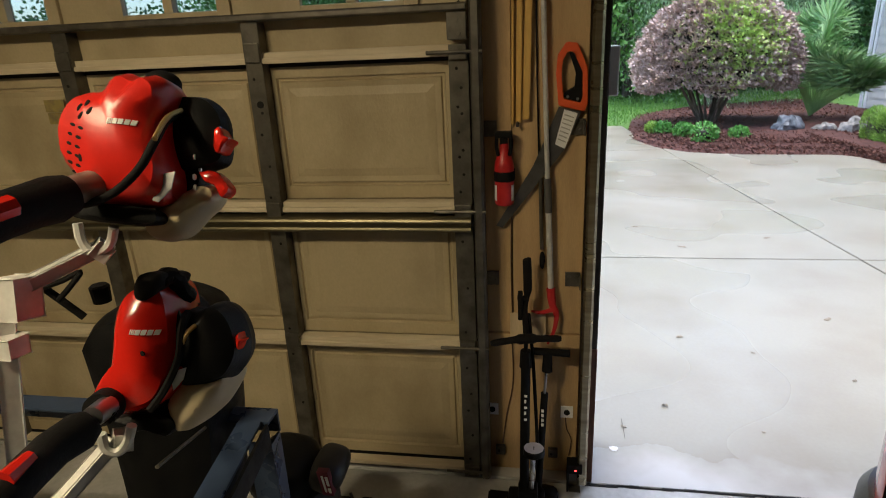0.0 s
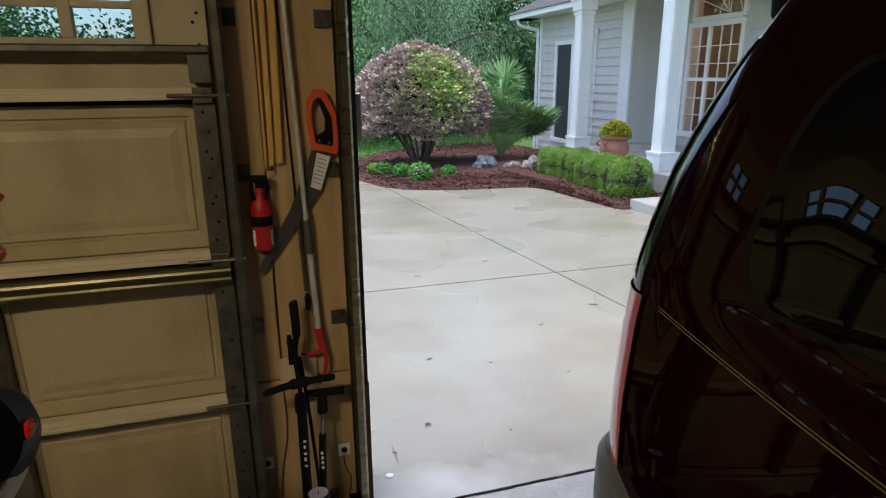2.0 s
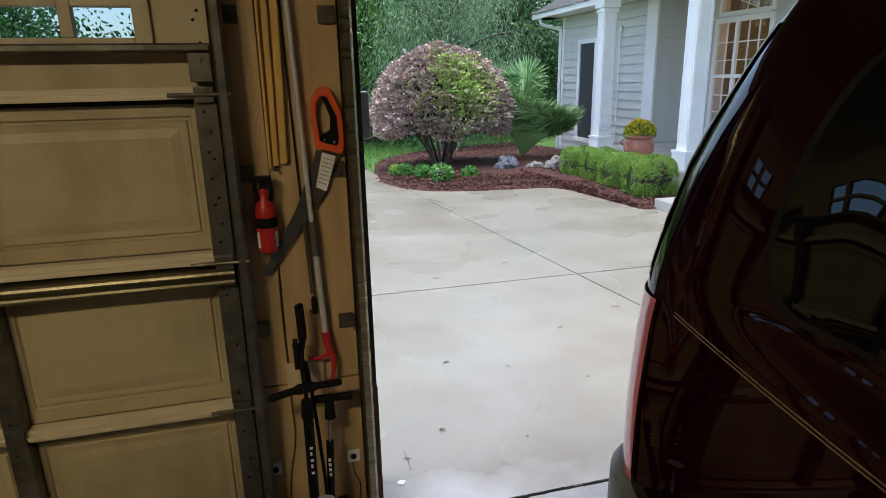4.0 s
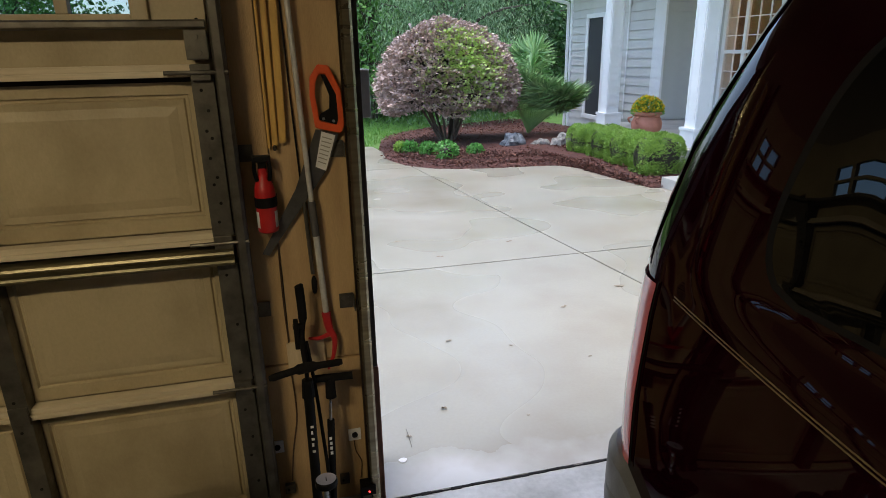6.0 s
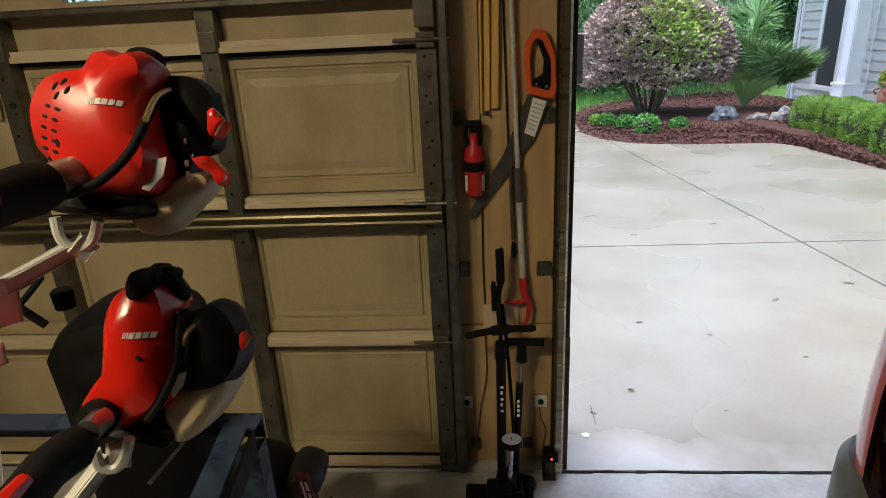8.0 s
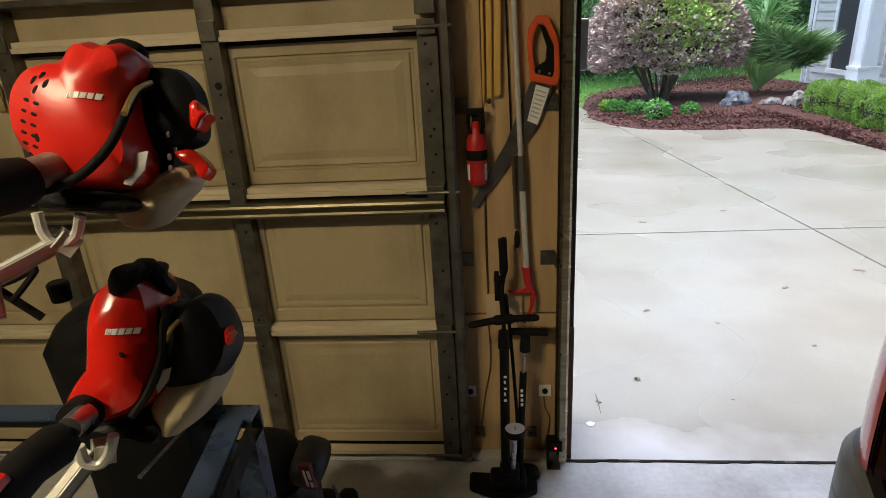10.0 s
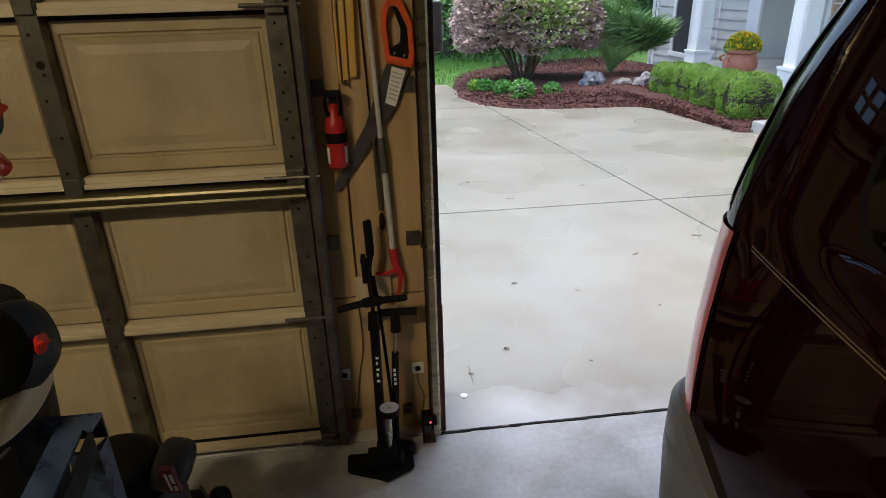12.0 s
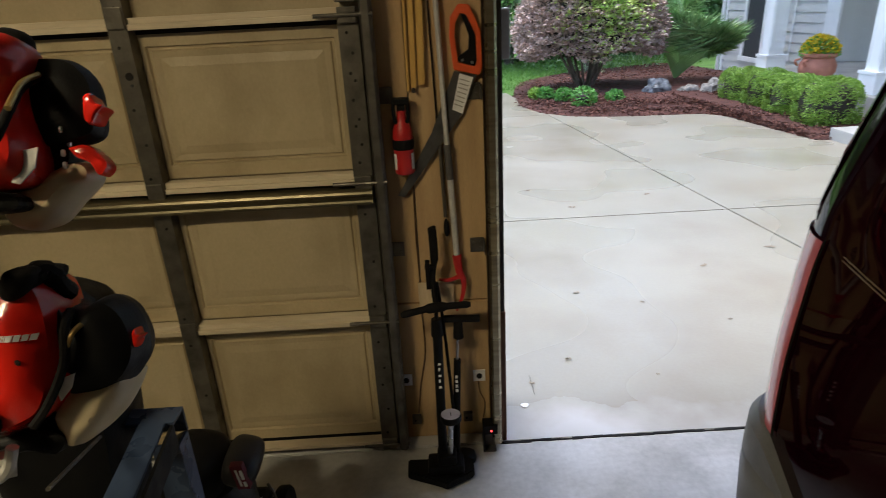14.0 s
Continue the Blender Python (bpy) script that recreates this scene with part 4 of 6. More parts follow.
# flower pot on the porch
pot = thing("flower_pot", (6.36, 10.5, PZ), "terracotta pot of yellow chrysanthemums on the porch", "flower pot")
bm = bmesh.new()
lathe(bm, (6.36, 10.5, PZ), [(0.17, 0), (0.21, 0.03), (0.27, 0.14), (0.275, 0.24), (0.235, 0.33), (0.225, 0.36), (0.275, 0.385), (0.285, 0.43), (0.265, 0.44), (0.24, 0.42), (0.2, 0.40)], 28)
part("pot", bm, TERRA, pot, "round terracotta pot", smooth=True)
for s in (-1, 1):
    bm = bmesh.new()
    tube(bm, curve_pts([(6.36 - 0.24, 10.5 + s * 0.1, PZ + 0.34), (6.36 - 0.31, 10.5 + s * 0.12, PZ + 0.31), (6.36 - 0.27, 10.5 + s * 0.12, PZ + 0.24)], 4), 0.018, 7)
    part("lug", bm, TERRA, pot)
p, d = shell(1500, (6.36, 10.5, PZ + 0.42), (0.25, 0.25, 0.24), 61, -0.1, 0.05)
leaves("foliage", p, d + rs.normal(size=d.shape) * 0.5, 0.06, 0.03, HERB, pot, 62)
p, d = shell(900, (6.36, 10.5, PZ + 0.44), (0.27, 0.27, 0.255), 63, 0.0, 0.03)
leaves("flowers", p, rs.normal(size=d.shape) + d * 0.4, 0.045, 0.04, MUM, pot, 64)


# ---- trees ----
def tree(name, at, height, spread, n, length, material, label, seed, low=0.25, weep=False):
    t = thing(name, at, label, "tree", "trees behind the lawn")
    r = random.Random(seed)
    bm = bmesh.new()
    base = Vector(at)
    top = base + Vector((r.uniform(-0.4, 0.4), r.uniform(-0.4, 0.4), height * 0.9))
    line = curve_pts([base, base.lerp(top, 0.35) + Vector((r.uniform(-0.2, 0.2), 0, 0)), base.lerp(top, 0.7), top], 4)
    tube(bm, line, [0.03 + 0.02 * height * (1 - i / (len(line) - 1)) * 1.1 for i in range(len(line))], 9)
    clumps = []
    for i in range(26):
        f = low + (1 - low) * (i + r.random()) / 26
        a = i * 2.4 + r.uniform(-0.4, 0.4)
        reach = spread * (1.05 - 0.65 * max(0, f - 0.35)) * r.uniform(0.45, 1)
        s = base.lerp(top, f * 0.85)
        e = base + Vector((reach * math.cos(a), reach * math.sin(a), height * f + r.uniform(-0.3, 0.5)))
        m2 = s.lerp(e, 0.55) + Vector((0, 0, 0.25))
        tube(bm, curve_pts([s, m2, e], 3), [0.075 * (1 - 0.13 * q) * height / 8 for q in range(7)], 6)
        clumps += [s.lerp(e, 0.55), s.lerp(e, 0.8), e]
    part("trunk", bm, BARK, t, "grey-brown trunk and limbs", smooth=True)
    q = np.random.RandomState(seed)
    c = np.array([tuple(v) for v in clumps])
    idx = q.randint(len(c), size=n)
    rad = spread * 0.24
    if weep:
        k2 = n // 14
        idx = q.randint(len(c), size=k2)
        start = c[idx] + q.normal(size=(k2, 3)) * rad * (0.38, 0.38, 0.28)
        sway = q.normal(size=(k2, 3)) * (0.22, 0.22, 0.0) + (0, 0, -1)
        pts, drs = [], []
        for j in range(14):
            pts.append(start + sway * (0.12 * j) + (0, 0, -0.006 * j * j) + q.normal(size=(k2, 3)) * 0.03)
            drs.append(sway + q.normal(size=(k2, 3)) * 0.5)
        leaves("crown", np.concatenate(pts), np.concatenate(drs), length, length * 0.16, material, t, seed)
    else:
        pts = c[idx] + q.normal(size=(n, 3)) * rad * (1, 1, 0.7)
        leaves("crown", pts, q.normal(size=(n, 3)) + (0, 0, -0.3), length, length * 0.6, material, t, seed)
    return t


gz = -0.68
oak = tree("tree", (2.0, 25.5, gz), 6.9, 3.6, 11000, 0.20, TREE_A, "broad leafy green tree behind the lawn", 11, 0.10)
willow = tree("weeping_tree", (5.2, 20.5, gz), 7.2, 3.3, 44000, 0.15, WEEP, "pale green feathery weeping tree behind the bush", 12, 0.36, True)
dark = tree("tree", (9.2, 25.0, gz), 7.4, 3.4, 10000, 0.21, TREE_B, "dark green woodland tree", 13, 0.08)
for src, m in ((oak, pose(3.0, 23.2, gz, 0, 0, 70)), (dark, pose(6.2, 29.5, gz, 0, 0, 200)), (oak, pose(11.5, 31, gz, 0, 0, 250)),
               (dark, pose(2.6, 33, gz, 0, 0, 110)), (oak, pose(7.8, 34, gz, 0, 0, 20)), (dark, pose(15.5, 27, gz, 0, 0, 330)), (dark, pose(4.2, 26.5, gz, 0, 0, 75)), (oak, pose(-11, 31, gz, 0, 0, 140)), (oak, pose(-16, 34, gz, 0, 0, 40))):
    copy_thing(src, m)
k = 30000
cl = np.stack([rs.uniform(-1, 18, 260), rs.uniform(23.5, 31, 260), rs.uniform(-0.5, 2.6, 260)], 1)
p = cl[rs.randint(260, size=k)] + rs.normal(size=(k, 3)) * (0.6, 0.5, 0.45)
tagged(leaves("undergrowth", p, rs.normal(size=(k, 3)), 0.19, 0.11, TREE_B, seed=31), "dark green woodland undergrowth", "undergrowth", kind="stuff")
k = 75000
cl = np.stack([rs.uniform(-40, 45, 420), rs.uniform(36, 44, 420), rs.uniform(-0.5, 6.5, 420)], 1)
cl[:, 2] = np.where(cl[:, 0] < -2, cl[:, 2] * 0.5, cl[:, 2])
p = cl[rs.randint(420, size=k)] + rs.normal(size=(k, 3)) * (1.5, 1.0, 1.0)
tagged(leaves("far_woods", p, rs.normal(size=(k, 3)), 0.34, 0.22, TREE_B, seed=32), "far dark green woods", "woods", kind="stuff")



# ---- van ----
VAN = pose(0.65, 1.5, 0, 0, 0, 3.5)
van = thing("van", (1.6, -0.8, 0), "very dark maroon minivan parked with its tail to the open door", "van")
WIDE, LONG = 1.95, 4.75


def tumble(z):
    """How far the side leans in at a height."""
    return 0.010 - 0.02 * math.sin(min(1, max(0, (z - 0.3) / 0.85)) * math.pi) if z < 1.15 else 0.010 + 0.155 * ((z - 1.15) / 0.6) ** 1.6


def side(z, v):
    """The side's place at a height and length: its lean, a sloping shoulder under the glass and the taper to the tail."""
    s = min(1, max(0, (z - 0.12 * (max(-1.0, min(0.0, v)) + 0.3) - 1.125) / 0.105))
    r = min(1, max(0, (v + 1.3) / 1.3))
    e = min(1, max(0, (v + 0.75) / 0.75))
    h = min(1, max(0, (z - 0.7) / 0.7))
    f = min(1, max(0, -(v + 0.04) / 0.3))
    return tumble(z) + 0.040 * s * s * (3 - 2 * s) * f * f * (3 - 2 * f) + 0.053 * r * r + 0.040 * e * e * h * h * (3 - 2 * h)


def tail(z):
    """Where the rear ends at a height, rearward of the side's end."""
    pts = ((0.3, 0.10), (0.74, 0.128), (0.9, 0.148), (1.1, 0.163), (1.2, 0.160), (1.3, 0.147), (1.44, 0.118), (1.575, 0.062), (1.67, 0.025), (1.80, -0.04), (1.88, -0.11), (1.92, -0.2))
    for (a, b), (c, d) in zip(pts, pts[1:]):
        if z <= c:
            return b + (d - b) * (z - a) / (c - a)
    return -0.2


def van_ring(z, inset=0.0, radius=0.14):
    v1 = tail(z) - inset
    u0 = side(z, -2.4) + inset
    ring = [(u0 + 0.25, -LONG + inset), (u0 + 0.06, -LONG + 0.35), (u0, -LONG + 0.9)]
    ring += [(side(z, v) + inset, v) for v in (-2.4, -1.3, -1.2, -1.1, -1.0, -0.925, -0.85, -0.775, -0.7, -0.65, -0.6, -0.55)]
    ring += [(side(z, v) + inset, v) for v in [-0.5 + (v1 - radius + 0.5) * k / 14 for k in range(14)]]
    c = (side(z, v1 - radius) + inset + radius, v1 - radius)
    ring += [(c[0] - radius * math.cos(a), c[1] + radius * math.sin(a)) for a in [math.pi / 2 * k / 9 for k in range(10)]]
    ring += [(WIDE / 2, v1 + 0.03)]
    half = ring[:-1]
    return [VAN @ Vector((u, v, z)) for u, v in ring + [(WIDE - u, v) for u, v in reversed(half)]]


bm = bmesh.new()
zs = [0.30, 0.45, 0.60, 0.75, 0.9, 1.0, 1.05, 1.07, 1.09, 1.105, 1.115, 1.125, 1.135, 1.145, 1.155, 1.165, 1.175, 1.185, 1.195, 1.205, 1.215, 1.23, 1.27, 1.34, 1.42, 1.5, 1.57, 1.64, 1.70, 1.75, 1.80, 1.84]
ring_loft(bm, [van_ring(z) for z in zs] + [van_ring(1.875, 0.06, 0.16), van_ring(1.89, 0.16, 0.18)])
part("body", bm, PAINT, van, "glossy dark maroon body", smooth=True)


def van_patch(v0, v1, z0, z1, off, corner=0.0, nu=26, nz=10):
    """A patch laid on the side, with a rounded rear end."""
    bm = bmesh.new()
    rows = []
    for j in range(nz + 1):
        s = j / nz
        z = z0 + (z1 - z0) * s
        e = v1 - corner * (1 - math.sqrt(max(0, 1 - abs(2 * s - 1) ** 3))) - 0.06 * s
        rows.append([VAN @ Vector((side(z, v0 + (e - v0) * i / nu) - off, v0 + (e - v0) * i / nu, z)) for i in range(nu + 1)])
    ring_loft(bm, rows, cap=False, closed=False)
    return bm


part("side_window", van_patch(-1.5, -0.20, 1.235, 1.66, 0.004, 0.10, 48, 24), CAR_GLASS, van, "dark privacy glass", smooth=True)
part("window_seal", van_patch(-1.52, -0.185, 1.223, 1.672, 0.002, 0.11, 48, 24), RUBBER, van, smooth=True)
part("side_window", van_patch(-3.0, -1.56, 1.20, 1.63, 0.004, 0.02), CAR_GLASS, van, "dark privacy glass")
for z in (1.139, 1.146):
    bm = bmesh.new()
    rows = []
    for k in range(31):
        v = -1.5 + 1.47 * k / 30
        zz = z + 0.098 * (v + 0.03)
        rows.append([VAN @ Vector((side(zz, v) - o, v, zz + h)) for o, h in ((0.0, -0.0011), (0.0016, -0.0011), (0.0016, 0.0011), (0.0, 0.0011))])
    ring_loft(bm, rows)
    part("pinstripe", bm, GOLD, van, "thin gold pinstripe")


def corner_strip(z0, z1, a0, a1, off, radius=0.14, nz=12, na=10):
    """A strip wrapped round the rear corner between two angles."""
    rows = []
    for j in range(nz + 1):
        z = z0 + (z1 - z0) * j / nz
        v1 = tail(z)
        u0 = side(z, v1 - radius)
        rows.append([VAN @ Vector((u0 + radius - (radius + off) * math.cos(a), v1 - radius + (radius + off) * math.sin(a), z)) for a in [a0(z) + (a1(z) - a0(z)) * i / na for i in range(na + 1)]])
    bm = bmesh.new()
    ring_loft(bm, rows, cap=False, closed=False)
    return bm


tl = part("tail_light", corner_strip(0.735, 1.152, lambda z: 0.10 - 0.12 * (z - 0.735), lambda z: 1.5, 0.006), TAIL, van, "tall translucent red tail light", smooth=True)
part("lens_seam", corner_strip(0.73, 1.157, lambda z: 0.065 - 0.12 * (z - 0.735), lambda z: 0.10 - 0.12 * (z - 0.735), 0.0035), RUBBER, tl)
part("pillar_glass", corner_strip(1.17, 1.70, lambda z: 0.55, lambda z: 1.5, 0.004, nz=16), CAR_GLASS, van, "dark wrapped rear glass", smooth=True)
# bumper with its side return
def bump_ring(z, off):
    v1, r = 0.135 + off, 0.16
    u0 = side(0.6, 0.0) - off
    ring = [(u0 + 0.03, -0.62), (u0, -0.5), (u0, -0.35), (u0, -0.22), (u0, -0.12), (u0, -0.05)]
    ring += [(u0 + r - r * math.cos(a), v1 - r + r * math.sin(a)) for a in [math.pi / 2 * k / 9 for k in range(10)]] + [(WIDE / 2, v1 + 0.05)]
    return [VAN @ Vector((u, v, min(z, 0.745 - max(0, 0.05 - v) * 0.62))) for u, v in ring + [(WIDE - u, v) for u, v in reversed(ring[:-1])]]


bm = bmesh.new()
ring_loft(bm, [bump_ring(z, o) for z, o in ((0.28, -0.03), (0.30, 0.0), (0.42, 0.022), (0.60, 0.03), (0.632, 0.03), (0.638, 0.026), (0.644, 0.03), (0.72, 0.028), (0.745, 0.016), (0.75, -0.01))])
part("bumper", bm, BUMPER, van, "grey textured plastic rear bumper", smooth=True)
for v in (-0.95, -3.85):
    for u in (0.0, WIDE - 0.22):
        w = bmesh.new()
        lathe(w, VAN @ Vector((u + 0.01, v, 0.33)), [(0.21, 0), (0.31, 0.01), (0.33, 0.05), (0.33, 0.17), (0.31, 0.2), (0.21, 0.21)], 28, (0, 90, 3.5))
        wh = part("wheel", w, RUBBER, van, "black tyre", smooth=True)
        w = bmesh.new()
        lathe(w, VAN @ Vector((u + 0.03, v, 0.33)), [(0.05, 0), (0.19, 0.01), (0.205, 0.03), (0.205, 0.15), (0.05, 0.16)], 20, (0, 90, 3.5))
        part("rim", w, ALU, wh)


# ---- tools on the plywood between the doors ----
ext = thing("fire_extinguisher", (-0.073, 2.42, 1.07), "small red fire extinguisher hung on the plywood in a black strap", "fire extinguisher")
EX, EY = -0.073, 2.414
bm = bmesh.new()
lathe(bm, (EX, EY, 1.09), [(0.024, 0.0), (0.030, 0.004), (0.032, 0.010), (0.032, 0.122), (0.031, 0.138), (0.025, 0.158), (0.016, 0.174), (0.0145, 0.188), (0.0145, 0.203)], 28)
part("cylinder", bm, RED_MATT, ext, "red steel cylinder", smooth=True)
bm = bmesh.new()
lathe(bm, (EX, EY, 1.172), [(0.0326, 0), (0.0336, 0.002), (0.0336, 0.03), (0.0326, 0.032)], 28)
box(bm, (EX - 0.0335, EY, 1.173), (EX + 0.0335, 2.452, 1.203))
part("strap", bm, RUBBER, ext, "black rubber strap")
bm = bmesh.new()
for s in (-1, 1):
    tube(bm, curve_pts([(EX + s * 0.017, EY - 0.012, 1.255), (EX + s * 0.023, EY - 0.013, 1.285), (EX + s * 0.021, EY - 0.014, 1.325)], 4), 0.006, 7)
box(bm, (EX - 0.027, EY - 0.022, 1.312), (EX + 0.027, EY + 0.01, 1.332), 0.004)
box(bm, (EX - 0.012, EY - 0.012, 1.29), (EX + 0.012, EY + 0.012, 1.315), 0.003)
part("valve_head", bm, PLASTIC, ext, "black valve head with levers")
for a0, a1 in ((-2.9, -2.35), (-0.75, -0.2)):
    bm = bmesh.new()
    pts = [a0 + (a1 - a0) * i / 5 for i in range(6)]
    ring_loft(bm, [[(EX + 0.0325 * math.cos(a), EY + 0.0325 * math.sin(a), z) for a in pts] for z in (1.108, 1.160)], cap=False, closed=False)
    part("paper_label", bm, WHITE, ext, "white printed label")

saw = thing("hand_saw", (0.11, 2.44, 1.39), "orange-handled hand saw hanging on the plywood", "saw")
SY = 2.436
bm = bmesh.new()
slab_poly(bm, [(0.098, SY, 1.40), (0.168, SY, 1.383), (0.118, SY, 1.265), (-0.082, SY, 1.003), (-0.103, SY, 1.010), (0.02, SY, 1.215)], (0, 0.0015, 0))
bld = part("blade", bm, mat("dull_saw_steel", (0.16, 0.155, 0.15), (0.09, 0.088, 0.085), 14, 0.38, metal=0.9), saw, "dull steel blade")
bm = bmesh.new()
slab_poly(bm, [(0.115, SY - 0.001, 1.392), (0.157, SY - 0.001, 1.378), (0.120, SY - 0.001, 1.268), (0.088, SY - 0.001, 1.283)], (0, 0.0006, 0))
lb = part("blade_label", bm, WHITE, bld, "white printed sleeve")
for k in range(7):
    bm = bmesh.new()
    t = 0.12 + 0.115 * k
    a, b = Vector((0.115, 0, 1.392)).lerp(Vector((0.088, 0, 1.283)), t), Vector((0.157, 0, 1.378)).lerp(Vector((0.120, 0, 1.268)), t)
    slab_poly(bm, [(*a.lerp(b, 0.12).xz, 0), (*a.lerp(b, 0.85).xz, 0), (*(a.lerp(b, 0.85) + Vector((-0.0012, 0, -0.0032))).xz, 0), (*(a.lerp(b, 0.12) + Vector((-0.0012, 0, -0.0032))).xz, 0)], (0, 0, 0.0003))
    for v in bm.verts:
        v.co = (v.co.x, SY - 0.0016 - v.co.z, v.co.y)
    part("print_bar", bm, mat("grey_print", (0.5, 0.48, 0.43), rough=0.6) if k == 0 else bpy.data.materials["grey_print"], bld)


def frame_loop(bm, outer, inner, y0, y1):
    """A closed handle: a ring between two outlines in the x-z plane."""
    k = len(outer)
    rows = [[bm.verts.new((x, y, z)) for x, z in o] for o, y in ((outer, y0), (inner, y0), (inner, y1), (outer, y1))]
    for a, b in zip(rows, rows[1:] + rows[:1]):
        for i in range(k):
            bm.faces.new((a[i], a[(i + 1) % k], b[(i + 1) % k], b[i]))
    bmesh.ops.recalc_face_normals(bm, faces=bm.faces[:])
    bmesh.ops.bevel(bm, geom=bm.edges[:], offset=0.0025, segments=2, affect="EDGES")
    return bm


bm = frame_loop(bmesh.new(), [(0.097, 1.405), (0.176, 1.385), (0.186, 1.41), (0.182, 1.515), (0.150, 1.588), (0.118, 1.592), (0.092, 1.555), (0.088, 1.50)],
                [(0.112, 1.425), (0.160, 1.412), (0.166, 1.43), (0.164, 1.505), (0.140, 1.562), (0.122, 1.565), (0.108, 1.54), (0.104, 1.50)], SY - 0.014, SY + 0.014)
part("handle", bm, ORANGE, saw, "orange plastic handle")
bm = bmesh.new()
slab_poly(bm, [(0.110, SY - 0.016, 1.43), (0.164, SY - 0.016, 1.412), (0.170, SY - 0.016, 1.43), (0.168, SY - 0.016, 1.50), (0.140, SY - 0.016, 1.56), (0.125, SY - 0.016, 1.565), (0.148, SY - 0.016, 1.50), (0.145, SY - 0.016, 1.46), (0.118, SY - 0.016, 1.445)], (0, 0.032, 0), 0.002)
part("grip", bm, RUBBER, saw, "black rubber grip insert")
for x, z in ((0.124, 1.432), (0.154, 1.424)):
    bm = bmesh.new()
    lathe(bm, (x, SY - 0.0165, z), [(0.0045, 0), (0.0045, 0.002)], 10, (90, 0, 0))
    part("rivet", bm, STEEL, saw)

pole = thing("reacher_pole", (0.07, 2.42, 0.58), "aluminium pole with a red plastic hook hanging on the plywood", "pole")
PY = 2.425
bm = bmesh.new()
tube(bm, [(0.036, PY, 2.05), (0.066, PY, 1.17)], 0.0085, 12)
part("upper_tube", bm, ALU, pole, "bright aluminium tube", smooth=True)
bm = bmesh.new()
tube(bm, [(0.066, PY, 1.175), (0.071, PY, 1.06)], 0.0125, 12)
part("sleeve", bm, mat("grey_sleeve", (0.09, 0.085, 0.08), rough=0.5), pole, "dark grey locking sleeve", smooth=True)
bm = bmesh.new()
tube(bm, [(0.071, PY, 1.062), (0.083, PY, 0.77)], 0.0105, 12)
part("lower_tube", bm, ALU, pole, "aluminium tube", smooth=True)
bm = bmesh.new()
path = curve_pts([(0.082, PY - 0.004, 0.79), (0.088, PY - 0.005, 0.73), (0.103, PY - 0.006, 0.69), (0.096, PY - 0.006, 0.63), (0.074, PY - 0.006, 0.575)], 5)
tube(bm, path, [0.016 - 0.0006 * i for i in range(len(path))], 8)
tube(bm, curve_pts([(0.09, PY - 0.006, 0.71), (0.05, PY - 0.006, 0.697), (0.016, PY - 0.005, 0.702)], 4), [0.009, 0.009, 0.008, 0.008, 0.0075, 0.007, 0.006, 0.005, 0.004], 8)
for v in bm.verts:
    v.co.y = PY - 0.006 + (v.co.y - PY + 0.006) * 0.6
part("hook", bm, RED_MATT, pole, "red plastic hook jaws", smooth=True)

rod = thing("thin_rod", (0.05, 2.44, 0.87), "thin grey rod with a black cord end hung beside the pole", "rod")
bm = bmesh.new()
tube(bm, [(0.043, 2.44, 1.17), (0.050, 2.44, 0.925)], 0.0065, 8)
part("shaft", bm, GALV, rod)
bm = bmesh.new()
blob(bm, (0.052, 2.44, 0.885), (0.0095, 0.008, 0.032), 2.5, seg=12, rows=8)
part("end_cap", bm, RUBBER, rod, "black rubber end")
bm = bmesh.new()
tube(bm, curve_pts([(0.022, 2.449, 2.05), (0.028, 2.449, 1.6), (0.040, 2.447, 1.16)], 5), 0.0028, 6)
tagged(part("cord", bm, RUBBER), "thin dark cord hanging down the plywood", "cord")

for i, (x, w, z0, lean) in enumerate(((-0.028, 0.017, 1.352, 0.010), (-0.004, 0.022, 1.362, 0.016), (-0.046, 0.008, 1.345, 0.004))):
    bm = bmesh.new()
    slab_poly(bm, [(x - w / 2, 2.449, z0), (x + w / 2, 2.449, z0 + 0.004), (x + w / 2 + lean, 2.449, 2.05), (x - w / 2 + lean, 2.449, 2.05)], (0, -0.012 - 0.006 * (i % 2), 0), 0.002)
    tagged(part("wooden_slat", bm, YELLOW_WOOD), "long yellow varnished wooden slat leaning on the plywood", "slat", "yellow slats")
bm = bmesh.new()
tube(bm, [(-0.030, 2.44, 1.352), (-0.030, 2.425, 1.346)], 0.006, 8)
tagged(part("peg", bm, DARKWOOD), "small dark peg under the slats", "peg")

tagged(part("wood_offcut", boxes(((-0.060, 2.442, 0.585), (0.068, 2.4525, 0.68), 0.002)), PLY_LIGHT), "pale square wood offcut on the plywood", "board")
for x, z in ((-0.130, 0.272), (0.149, 0.274)):
    pl = thing("eye_plate", (x, 2.45, z), "small white metal eye plate screwed to the plywood", "bracket", "eye plates")
    part("plate", boxes(((x - 0.023, 2.448, z - 0.025), (x + 0.023, 2.4525, z + 0.025), 0.002)), WHITE, pl)
    bm = bmesh.new()
    lathe(bm, (x, 2.4475, z), [(0.011, 0), (0.011, 0.004), (0.006, 0.006)], 14, (90, 0, 0))
    part("eye", bm, BLACK_HOLE, pl, "dark eye")
